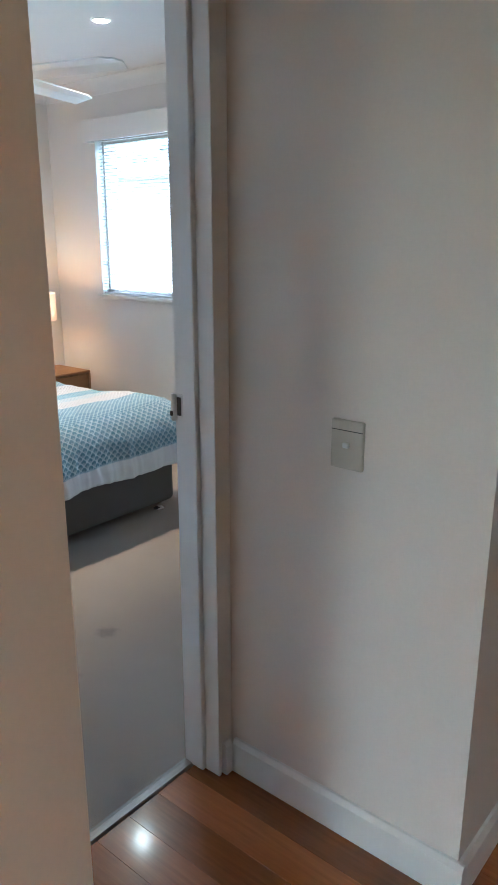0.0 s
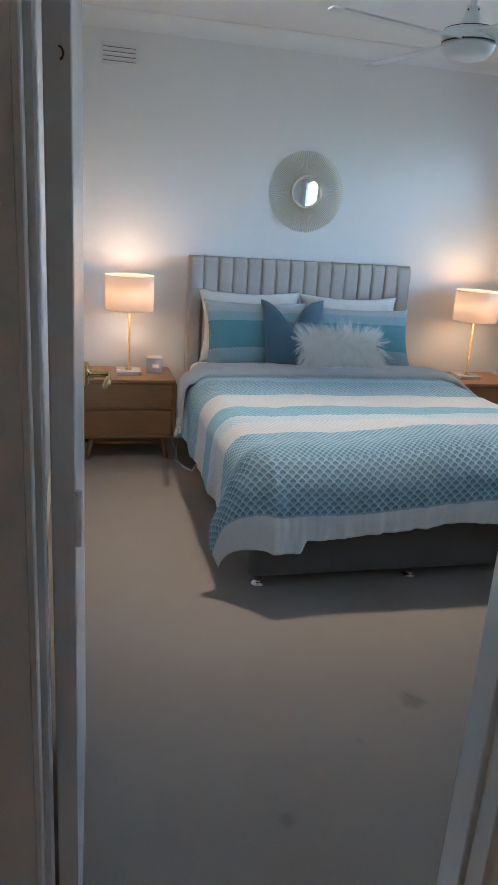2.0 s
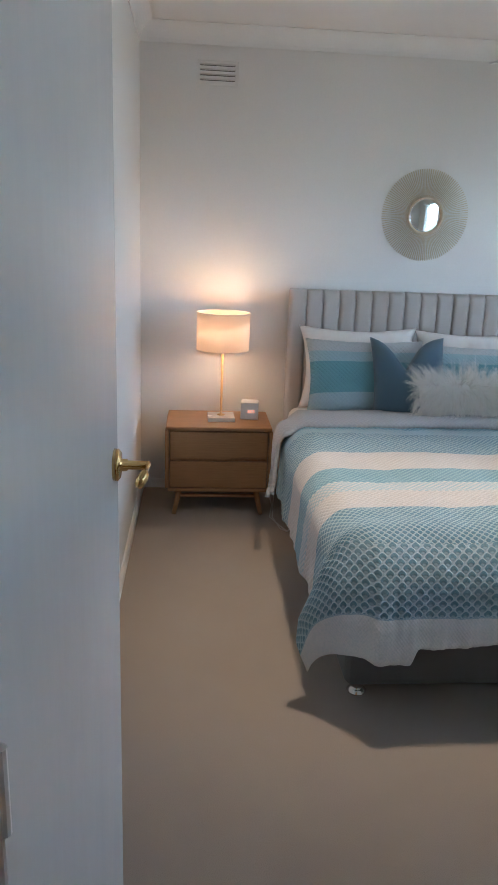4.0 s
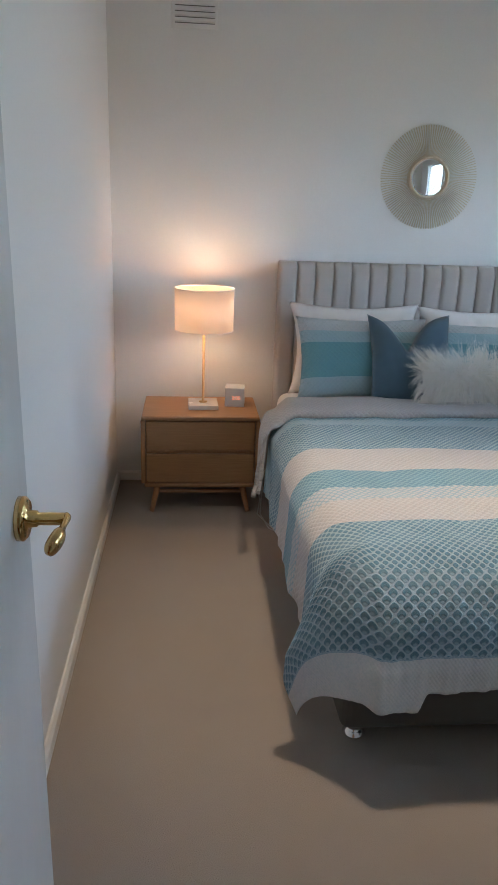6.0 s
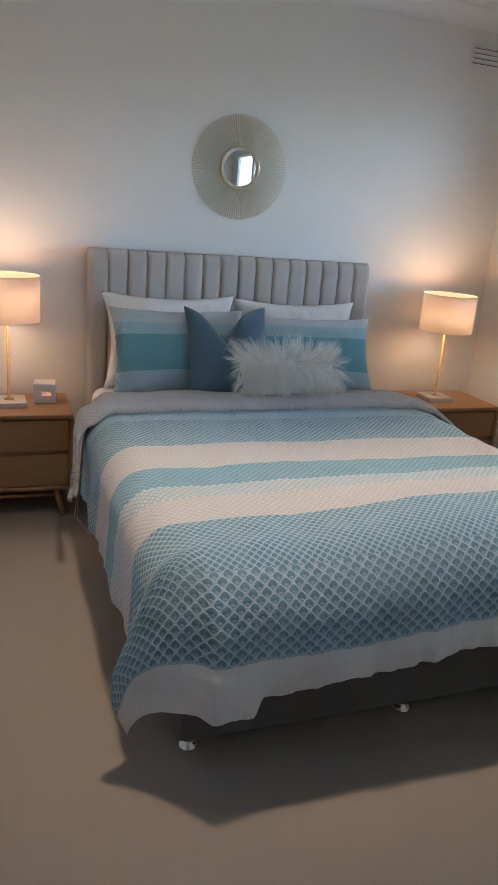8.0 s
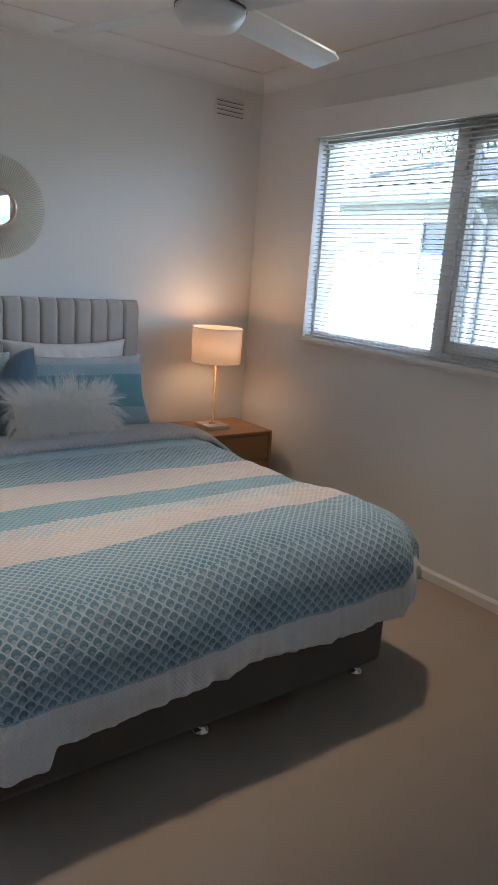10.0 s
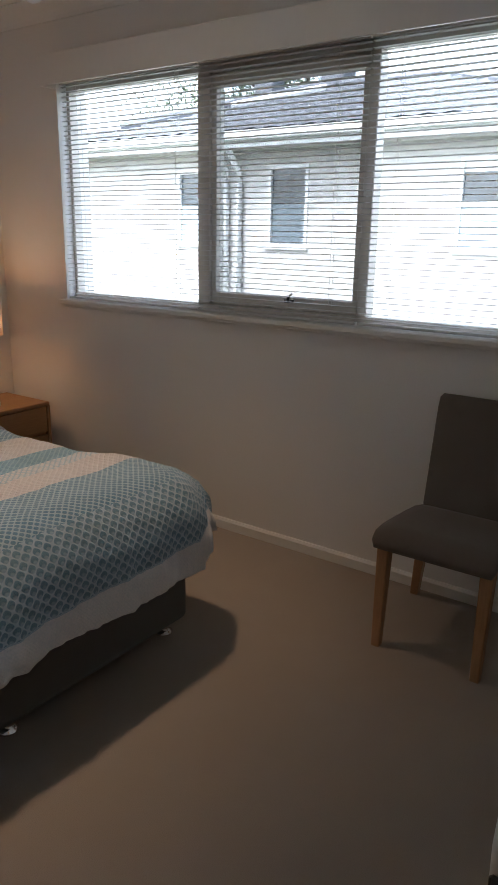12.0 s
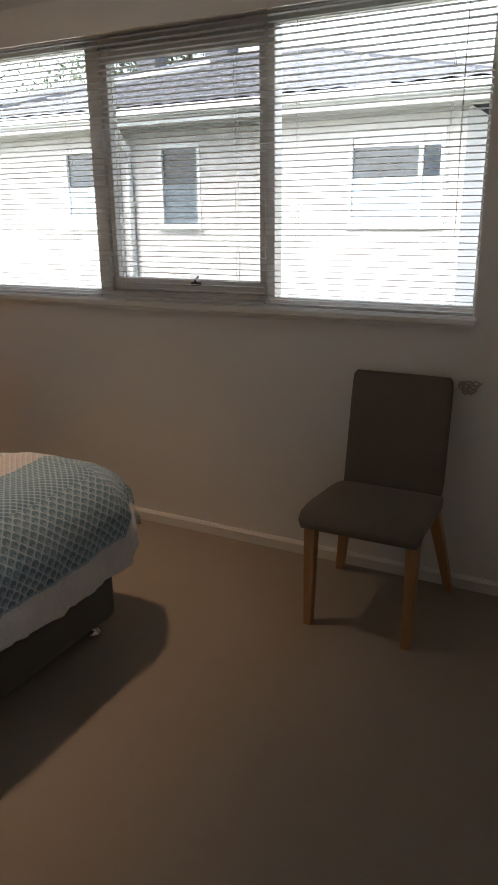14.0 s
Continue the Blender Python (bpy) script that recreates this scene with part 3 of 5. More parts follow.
part("frame_top", box(WX0, WX1, YF0, YF1, WZ1 - 0.06, WZ1, bevel=0.003), FRAME, window)
part("frame_side", box(WX0, WX0 + 0.022, YF0, YF1, WZ0 + 0.035, WZ1 - 0.06, bevel=0.003), FRAME, window)
part("frame_side", box(WX1 - 0.022, WX1, YF0, YF1, WZ0 + 0.035, WZ1 - 0.06, bevel=0.003), FRAME, window)
part("mullion", box(M1 - 0.036, M1 + 0.036, YF0 - 0.01, YF1 + 0.01, WZ0 + 0.035, WZ1 - 0.06, bevel=0.004), FRAME, window)
part("mullion", box(M2 - 0.023, M2 + 0.023, YF0 - 0.01, YF1 + 0.01, WZ0 + 0.035, WZ1 - 0.06, bevel=0.004), FRAME, window)
sx0, sx1, sz0, sz1 = M1 + 0.038, M2 - 0.025, WZ0 + 0.037, WZ1 - 0.062
sash_bm = bmesh.new()
add_box(sash_bm, sx0, sx1, YF0 + 0.005, YF1 + 0.012, sz0, sz0 + 0.055, bevel=0.003)
add_box(sash_bm, sx0, sx1, YF0 + 0.005, YF1 + 0.012, sz1 - 0.055, sz1, bevel=0.003)
add_box(sash_bm, sx0, sx0 + 0.028, YF0 + 0.005, YF1 + 0.012, sz0 + 0.055, sz1 - 0.055, bevel=0.003)
add_box(sash_bm, sx1 - 0.028, sx1, YF0 + 0.005, YF1 + 0.012, sz0 + 0.055, sz1 - 0.055, bevel=0.003)
sash = part("sash", sash_bm, FRAME, window, "awning sash")
bm = box(-0.025, 0.025, -0.012, 0.0, -0.008, 0.008, bevel=0.003)
add_tube(bm, [(0.0, -0.010, 0.0), (0.004, -0.022, 0.018), (0.022, -0.020, 0.034)], 0.005)
catch = part("catch", bm, DARKM, sash, "dark metal sash catch")
catch.location = (-2.95, YF0 + 0.003, sz0 + 0.04)
for a, b in ((WX0 + 0.022, M1 - 0.036), (sx0 + 0.028, sx1 - 0.028), (M2 + 0.023, WX1 - 0.022)):
    z0, z1 = (sz0 + 0.055, sz1 - 0.055) if a == sx0 + 0.028 else (WZ0 + 0.035, WZ1 - 0.06)
    pane = part("pane", box(a, b, YF0 + 0.024, YF0 + 0.028, z0, z1), GLASS, window, "clear glass")
    pane.visible_shadow = False
screen = part("fly_screen", box(sx0 + 0.028, sx1 - 0.028, YF0 + 0.034, YF0 + 0.0345, sz0 + 0.055, sz1 - 0.055), SCREEN, window, "fine grey insect mesh")
screen.visible_shadow = False
part("window_sill", box(WX0 - 0.02, WX1 + 0.01, YN - 0.045, YF0, WZ0 - 0.024, WZ0, bevel=0.004), TRIM, window, "white painted sill board")
part("apron", box(WX0 - 0.005, WX1, YN - 0.018, YN, WZ0 - 0.040, WZ0 - 0.024, bevel=0.002), TRIM, window)
pelmet = thing("pelmet", pose(0, 0, 0), "white painted box pelmet above the window", "pelmet")
part("front_board", box(WX0 - 0.02, WX1 + 0.02, YN - 0.10, YN - 0.085, 2.15, 2.292, bevel=0.002), TRIM, pelmet)
part("top_board", box(WX0 - 0.02, WX1 + 0.02, YN - 0.085, YN, 2.277, 2.292), TRIM, pelmet)
part("end_board", box(WX0 - 0.02, WX0 - 0.005, YN - 0.085, YN, 2.15, 2.277), TRIM, pelmet)
part("end_board", box(WX1 + 0.005, WX1 + 0.02, YN - 0.085, YN, 2.15, 2.277), TRIM, pelmet)


def slat_mesh(w):
    bm = bmesh.new()
    prof = [(-0.0125, 0.0), (-0.006, 0.0018), (0.0, 0.0024), (0.006, 0.0018), (0.0125, 0.0)]
    A = [bm.verts.new((-w / 2, p, q)) for p, q in prof]
    B = [bm.verts.new((w / 2, p, q)) for p, q in prof]
    A2 = [bm.verts.new((-w / 2, p, q - 0.0006)) for p, q in prof]
    B2 = [bm.verts.new((w / 2, p, q - 0.0006)) for p, q in prof]
    for i in range(4):
        bm.faces.new((A[i], B[i], B[i + 1], A[i + 1]))
        bm.faces.new((A2[i], A2[i + 1], B2[i + 1], B2[i]))
    for i in (0, 4):
        bm.faces.new((A[i], A2[i], B2[i], B[i]))
    return mesh_of("slat", bm, SLATM, True)


def blind(x0, x1, label, n=46):
    YB = YN + 0.022
    b = thing("venetian_blind", pose((x0 + x1) / 2, YB, WZ0), label, "blind", "blinds in the window")
    w = x1 - x0 - 0.008
    part("head_rail", box(-w / 2, w / 2, -0.0125, 0.0125, WZ1 - WZ0 - 0.03, WZ1 - WZ0 - 0.003, bevel=0.002), SLATM, b)
    part("bottom_rail", box(-w / 2, w / 2, -0.012, 0.012, 0.004, 0.016, bevel=0.003), SLATM, b)
    me = slat_mesh(w)
    z0, z1 = 0.03, WZ1 - WZ0 - 0.042
    for i in range(n):
        piece("slat", me, b, pose(0, 0, z0 + (z1 - z0) * i / (n - 1), random.uniform(-2, 2) - 4, random.uniform(-0.08, 0.08), 0))
    for cx in (-w / 2 + 0.13, w / 2 - 0.13):
        for cy in (-0.0135, 0.0135):
            part("ladder_cord", tube([(cx, cy, 0.01), (cx, cy, z1 + 0.02)], 0.0009, 5), CORD, b)
    return b


blind(WX0 + 0.003, M1, "white metal venetian blind, slats open, over the first bay")
blind(M1, M2, "white metal venetian blind, slats open, over the hinged sash")
last_blind = blind(M2, WX1 - 0.003, "white metal venetian blind, slats open, with a pull cord")
part("pull_cord", tube([(0.33, -0.03, 1.05), (0.332, -0.032, 0.6), (0.335, -0.03, 0.35), (0.333, -0.03, 0.29), (0.345, -0.03, 0.27)], 0.0018, 6), CORD, last_blind)

knot = thing("cord_bundle", pose(-1.728, YN, 0.832), "bundle of knotted natural cord hung on a wall cleat", "cord")
part("cleat", box(-0.012, 0.012, -0.014, 0.0, -0.008, 0.008, bevel=0.003), WHITEM, knot)
for k in range(6):
    a = random.uniform(-0.6, 0.6)
    part("loop", tube([(0.006 * k - 0.018 + (0.022 + 0.002 * k) * math.cos(t + k) * math.cos(a), -0.014 - 0.003 * k + 0.006 * math.sin(2 * t + k), (0.014 + 0.002 * k) * math.sin(t) + 0.018 * math.cos(t + k) * math.sin(a) + 0.004 * math.sin(3 * t + k))
                       for t in (2 * math.pi * q / 14 for q in range(14))], 0.0035, 6), ROPE, knot)

# ---- wall vents ----
def wall_vent(y, z, label):
    v = thing("wall_vent", pose(XW, y, z), label, "vent", "wall vents")
    part("plate", box(0.0, 0.004, -0.11, 0.11, -0.06, 0.06, bevel=0.002), WALL, v)
    for k in range(4):
        zz = -0.036 + 0.024 * k
        part("slot", box(0.0045, 0.0052, -0.093, 0.093, zz - 0.002, zz + 0.002), SLOT, v)
        part("louvre", prism([(0.0042, zz + 0.003), (0.011, zz + 0.001), (0.0042, zz + 0.009)], "y", -0.095, 0.095), WALL, v)
    return v


wall_vent(0.897, 2.33, "white painted louvred wall vent above the bedside table")
wall_vent(3.46, 2.34, "white painted louvred wall vent near the window corner")

# ---- downlights ----
def downlight(x, y):
    d = thing("downlight", pose(x, y, ZC), "lit round recessed ceiling downlight with a white rim", "downlight", "ceiling downlights")
    part("rim", lathe([(0.036, -0.001), (0.036, -0.006), (0.046, -0.006), (0.050, -0.001)], 28), WHITEM, d, "", True)
    part("lamp", lathe([(0, -0.003), (0.035, -0.003)], 24), LED, d, "glowing warm-white lamp face")
    li = bpy.data.lights.new("downlight", "SPOT")
    li.energy, li.spot_size, li.spot_blend, li.shadow_soft_size, li.color = DOWN_W, radians(68), 1.0, 0.085, (1.0, 0.64, 0.38)
    ob = new("downlight_lamp", li)
    ob.location = (x, y, ZC - 0.02)


downlight(-3.13, 2.77)
downlight(-3.13, 1.41)

# ---- ceiling fan ----
fan = thing("ceiling_fan", pose(-3.20, 2.20, -0.025), "white four-blade ceiling fan at rest", "ceiling fan")
part("canopy", lathe([(0.0, 2.485), (0.03, 2.488), (0.06, 2.525), (0.065, ZC + 0.025)], 28), WHITEM, fan, "", True)
part("rod", lathe([(0.013, 2.33), (0.013, 2.49)], 14), WHITEM, fan, "", True)
part("yoke", lathe([(0.044, 2.292), (0.040, 2.318), (0.030, 2.335), (0.027, 2.362), (0.0, 2.364)], 24), WHITEM, fan, "", True)
for k in range(4):
    part("screw", lathe([(0.0, 0.004), (0.004, 0.003), (0.0045, 0.0), (0, 0)], 10, pose(0, 0, 2.348, 0, 0, 20 + 90 * k) @ pose(0.0275, 0, 0, 0, 90, 0)), DARKM, fan)
part("motor", lathe([(0.0, 2.228), (0.106, 2.228), (0.110, 2.236), (0.110, 2.262), (0.102, 2.279), (0.07, 2.290), (0.04, 2.295), (0, 2.295)], 36), WHITEM, fan, "", True)
part("seam", lathe([(0.1095, 2.226), (0.1110, 2.229), (0.1095, 2.232)], 36), DARKM, fan)
part("seam", lathe([(0.1045, 2.2765), (0.1046, 2.2790), (0.1020, 2.2805)], 36), DARKM, fan)
part("light_cover", lathe([(0.0, 2.168), (0.05, 2.170), (0.076, 2.176), (0.092, 2.190), (0.104, 2.210), (0.107, 2.226), (0.0, 2.226)], 36), WHITEM, fan, "white domed cover", True)


def blade_mesh():
    bm = bmesh.new()
    n = 10
    rows = []
    for i in range(n + 1):
        s = i / n
        x = 0.085 + 0.58 * s
        w0, w1 = -0.062 + 0.002 * s, 0.060 + 0.012 * s
        if i == n:
            w0 += 0.02
        tw = -radians(13 - 3 * s)
        rows.append([[bm.verts.new((x + (0.0 if i < n else 0.015 * (1 - abs(q))), w * math.cos(tw), w * math.sin(tw) + dz + 0.006 * (1 - q * q))) for q, w in ((-1, w0), (0, (w0 + w1) / 2), (1, w1))] for dz in (0.0, 0.007)])
    for A, B in zip(rows, rows[1:]):
        for k in range(2):
            bm.faces.new((A[0][k], A[0][k + 1], B[0][k + 1], B[0][k]))
            bm.faces.new((A[1][k], B[1][k], B[1][k + 1], A[1][k + 1]))
        bm.faces.new((A[0][0], B[0][0], B[1][0], A[1][0]))
        bm.faces.new((A[0][2], A[1][2], B[1][2], B[0][2]))
    for R in (rows[0], rows[-1]):
        bm.faces.new((R[0][0], R[0][1], R[1][1], R[1][0]))
        bm.faces.new((R[0][1], R[0][2], R[1][2], R[1][1]))
    bmesh.ops.recalc_face_normals(bm, faces=bm.faces)
    return mesh_of("blade", bm, WHITEM)


blade_me = blade_mesh()
for k in range(4):
    piece("blade", blade_me, fan, pose(0, 0, 2.238, 0, 0, 15 + 90 * k))

# ---- bed ----
BX0, BX1, BY0, BY1 = -4.78, -2.755, 1.315, 2.825
bed = thing("bed", pose(0, 0, 0), "queen bed with grey channelled headboard and charcoal fabric base", "bed")
part("base", box(BX0 + 0.09, BX1, BY0, BY1, 0.062, 0.375, bevel=0.03, seg=3), BASEFAB, bed, "charcoal fabric divan base")
part("mattress", box(BX0 + 0.10, BX1 - 0.03, BY0 + 0.015, BY1 - 0.015, 0.375, 0.588, bevel=0.06, seg=4), SHEET, bed, "mattress in a white fitted sheet", True)
leg_me = mesh_of("leg", lathe([(0, 0), (0.032, 0), (0.034, 0.006), (0.020, 0.014), (0.016, 0.022), (0.018, 0.04), (0.026, 0.063), (0, 0.063)], 20), CHROME, True)
for lx in (BX1 - 0.075, -3.62, BX0 + 0.25):
    for ly in (BY0 + 0.06, (BY0 + BY1) / 2, BY1 - 0.06):
        tagged(piece("leg", leg_me, bed, pose(lx, ly, 0)), "chrome leg")
headboard = part("headboard", box(XW + 0.02, XW + 0.075, 1.335, 2.855, 0.10, 1.225, bevel=0.012, seg=2), VELVET, bed, "grey velvet headboard")


def channel_mesh(w, h):
    bm = bmesh.new()
    n = 8
    prof = [(0.0, -w / 2 + 0.0003)] + [(0.075 * 0.35 + 0.013 * (1 - abs(2 * k / n - 1) ** 6) ** 0.6, -w / 2 + 0.0003 + (w - 0.0006) * k / n) for k in range(n + 1)] + [(0.0, w / 2 - 0.0003)]
    lv = [(0.10, 0.0), (h - 0.06, 0.0), (h - 0.02, -0.006), (h - 0.004, -0.022), (h + 0.004, -0.055)]
    rows = [[bm.verts.new((max(0.0, x + dx) if x > 0 else 0.0, y, z)) for x, y in prof] for z, dx in lv]
    for A, B in zip(rows, rows[1:]):
        for k in range(len(prof) - 1):
            bm.faces.new((A[k], A[k + 1], B[k + 1], B[k]))
    bm.faces.new(rows[-1])
    bmesh.ops.recalc_face_normals(bm, faces=bm.faces)
    return mesh_of("channel", bm, VELVET, True)


ch_me = channel_mesh(1.52 / 16, 1.225)
for k in range(16):
    piece("channel", ch_me, headboard, pose(XW + 0.075, 1.335 + 1.52 / 16 * (k + 0.5), 0))

# ---- duvet ----
DX0, DZ = -4.10, 0.618
EDX, EDY0, EDY1 = -2.845, 1.37, 2.745        # where the top begins to roll over
def drop(d, r=0.135):
    """Outward and downward travel of cloth d metres past the edge."""
    arc = r * math.pi / 2
    if d <= arc:
        a = d / r
        return r * math.sin(a), r * (1 - math.cos(a))
    return r + 0.05 * (d - arc), r + (d - arc)


def ease(s):
    s = max(0.0, min(1.0, s))
    return s * s * (3 - 2 * s)


def ripple(s):
    """Soft folds along a hanging edge, with small gathers."""
    return 0.026 * (math.sin(13.3 * s + 1.3) + 0.6 * math.sin(23 * s + 0.4)) + 0.02 * abs(math.sin(19 * s)) + 0.012 * math.sin(71 * s + 9 * math.sin(3 * s))


def drape(u, v, lift=0.0, amp=1.0):
    """A point of the quilt: u across, v along the bed, in metres of cloth."""
    across0, across1 = EDY0 - u, u - EDY1
    ov = max(0.0, v - EDX)
    oy, sg = (across0, -1) if across0 > 0 else ((across1, 1) if across1 > 0 else (0.0, 0))
    x, y, z = min(v, EDX), min(max(u, EDY0), EDY1), DZ
    d = (ov ** 2.5 + oy ** 2.5) ** 0.4
    taut = 1.0                               # the hanging corner by the door is drawn smooth
    if sg > 0 and ov > 0:
        d *= 1 - 0.30 * (2 * ov * oy / (ov * ov + oy * oy)) ** 1.5
    if d > 0:
        o, h = drop(d, 0.135 + (0.065 * ov + (0.115 * oy if sg > 0 else 0.0)) / (ov + oy))
        hang = max(0.0, h - 0.10)
        e = math.hypot(ov, oy)
        wave = amp * hang * (ripple(u) * ov + ripple(v) * oy) / e
        c = 2 * ov * oy / (e * e) if ov > 0 and oy > 0 else 0.0
        if sg < 0:
            taut = 1 - 0.92 * min(1.0, 1.6 * c)
            wave *= taut
        x += (o + wave) * ov / e * (1 - (0.52 if sg < 0 else 0.25) * c)
        y += sg * ((o + wave) * oy / e + c * (0.085 * (1 - 0.45 * ease((ov - 0.28) / 0.30)) if sg < 0 else 0.03) * min(1.0, hang / 0.22))
        z -= h
    z += lift
    rise = max(0.0, min(1.0, (v + 3.4) / 0.5)) * max(0.0, min(1.0, (u - 1.7) / 0.5))
    if ov > 0:
        # gathers that run up from the stuffed hem at the foot
        near = taut * ease((v - EDX - 0.12) / 0.25)
        g = noise.noise(Vector((u * 17, v * 2.2, 7.7))) + 0.6 * noise.noise(Vector((u * 41, v * 6, 2.1)))
        x += amp * near * (0.011 * g + 0.012 * ease((v - DX0 - 1.595) / 0.05))
        z += amp * near * 0.002 * noise.noise(Vector((u * 30, v * 30, 5.5)))
    puff = taut * 0.010 * noise.noise(Vector((u * 4.2, v * 4.2, 1.7))) + taut * 0.004 * noise.noise(Vector((u * 15, v * 15, 4.1)))
    return Vector((x + (0.4 * puff if ov > 0 else 0), y + 0.6 * puff * sg, z + puff + 0.042 * rise))


UL, UR, VF = EDY0 - 0.205 - 0.225, EDY1 + 0.39 + 0.06, EDX + 0.440


def hem(u):
    """Uneven foot hem; the corner by the door hangs lowest."""
    low = 1 - ease((u - EDY0 - 0.105) / 0.035)
    return VF + 0.007 * math.sin(5.2 * u + 0.8) + 0.003 * math.sin(17 * u) + 0.048 * low


def duvet_mesh():
    bm = bmesh.new()
    nu, nv = 360, 170

    def uvw(a, b):
        u = UL + (UR - UL) * a
        v = DX0 + (hem(u) - DX0) * b
        return u, v

    def pos(a, b):
        u, v = uvw(a, b)
        return drape(u, v)

    def uvmap(a, b):
        u, v = uvw(a, b)
        tail = max(0.0, min(1.0, (UL + 0.40 - u) / 0.35)) * max(0.0, min(1.0, (v - DX0 - 1.36) / 0.25))
        return (u, v - DX0 - 0.045 * tail)

    grid_mesh(bm, pos, nu, nv, uvmap)
    bmesh.ops.recalc_face_normals(bm, faces=bm.faces)
    return bm


duvet = solid("quilt", duvet_mesh(), DUVET, "blue and cream striped quilt with lattice patterns over the bed", "quilt", True)
mod = duvet.modifiers.new("thickness", "SOLIDIFY")
mod.thickness, mod.offset = 0.022, -1.0


def fold_mesh():
    bm = bmesh.new()
    nu, nv = 130, 16

    def uvw(a, b):
        u = UL + 0.05 + (UR - UL - 0.10) * a
        side = max(0.0, EDY0 - u, u - EDY1)
        lead = DX0 + 0.03 + 0.55 * max(0, side - 0.03)
        back = -4.36 + 1.35 * max(0, side - 0.03)
        v = back + (lead - back) * b
        return u, v, b

    def pos(a, b):
        u, v, s = uvw(a, b)
        lift = 0.020 + 0.016 * math.sin(math.pi * min(1, s * 1.0)) - (0.014 if b > 0.97 else 0)
        p = drape(u, v, lift, 0.6)
        if u < EDY0 - 0.1:
            p.y -= 0.03 + 0.12 * (EDY0 - 0.1 - u)
        if u > EDY1 + 0.1:
            p.y += 0.02
        return p

    grid_mesh(bm, pos, nu, nv, lambda a, b: (uvw(a, b)[0], uvw(a, b)[1] + 4.5))
    bmesh.ops.recalc_face_normals(bm, faces=bm.faces)
    return bm


fold = part("folded_edge", fold_mesh(), UNDERSIDE, duvet, "lilac-grey underside folded back towards the pillows", True)
mod = fold.modifiers.new("thickness", "SOLIDIFY")
mod.thickness, mod.offset = 0.02, -1.0


# ---- pillows ----
def pillow_mesh(name, w, h, t, material, chop=0.0, seed=0.0, wrinkle=0.006, ears=0.06):
    bm = bmesh.new()
    n = 40

    def side(sg):
        def pos(a, b):
            u, v = 2 * a - 1, 2 * b - 1
            th = (max(0, 1 - abs(u) ** 2.6) * max(0, 1 - abs(v) ** 2.6)) ** 0.42
            x = w / 2 * u * (1 - ears * (1 - v * v))
            y = h / 2 * v * (1 - ears * (1 - u * u))
            if chop:
                y -= chop * math.exp(-(abs(u + 0.12) / 0.36) ** 1.4) * ((v + 1) / 2) ** 3
                th *= 1 - 0.35 * math.exp(-(u / 0.28) ** 2) * ((v + 1) / 2) ** 2
            wr = wrinkle * noise.noise(Vector((x * 9, y * 9, seed + sg))) * (0.3 + th) + 0.4 * wrinkle * noise.noise(Vector((x * 30, y * 22, seed + 3 * sg)))
            return (x, y, sg * (t / 2 * th) + wr)
        grid_mesh(bm, pos, n, n, lambda a, b: (a * w, b * h))

    side(1), side(-1)
    bmesh.ops.remove_doubles(bm, verts=bm.verts, dist=0.0025)
    bmesh.ops.recalc_face_normals(bm, faces=bm.faces)
    return mesh_of(name, bm, material, True)


def pillow(name, x, y, z, lean, w, h, t, material, label, turn=0.0, roll=0.0, **k):
    """z is the lower edge; lean is the tilt back from upright."""
    me = pillow_mesh(name, w, h, t, material, **k)
    m = pose(x, y, z, 0, 0, turn) @ pose(0, 0, 0, 0, -lean, 0) @ pose(0, 0, h / 2, 90, 0, 90) @ pose(0, 0, 0, 0, 0, roll)
    ob = new(name, me)
    ob.matrix_world = m
    return tagged(ob, label, "pillow" if "pillow" in name else "cushion")


pillow("pillow", -4.60, 1.715, 0.59, 15, 0.67, 0.465, 0.17, SHEET, "plain white pillow leaning on the headboard", seed=1.0, ears=0.13, wrinkle=0.018)
pillow("pillow", -4.60, 2.385, 0.59, 15, 0.68, 0.455, 0.17, SHEET, "plain white pillow leaning on the headboard", seed=2.0, ears=0.12, wrinkle=0.018)
pillow("pillow", -4.455, 1.735, 0.595, 24, 0.66, 0.42, 0.15, SHAM, "blue striped pillow propped before a white one", seed=3.0, ears=0.08, wrinkle=0.01)
pillow("pillow", -4.455, 2.415, 0.595, 24, 0.68, 0.40, 0.15, SHAM, "blue striped pillow propped before a white one", seed=4.0, turn=-3, ears=0.08, wrinkle=0.01)
pillow("cushion", -4.335, 1.945, 0.60, 26, 0.41, 0.46, 0.16, NAVY, "square blue velvet cushion with a dent chopped in its top", seed=5.0, chop=0.20, ears=0.08)

fur_cushion = thing("cushion", pose(-4.215, 2.205, 0.605, 0, -30, 2), "long shaggy ivory fur cushion", "cushion")
core = piece("core", pillow_mesh("core", 0.50, 0.21, 0.11, FUR, seed=6.0), fur_cushion, pose(0, 0, 0.145, 90, 0, 90))


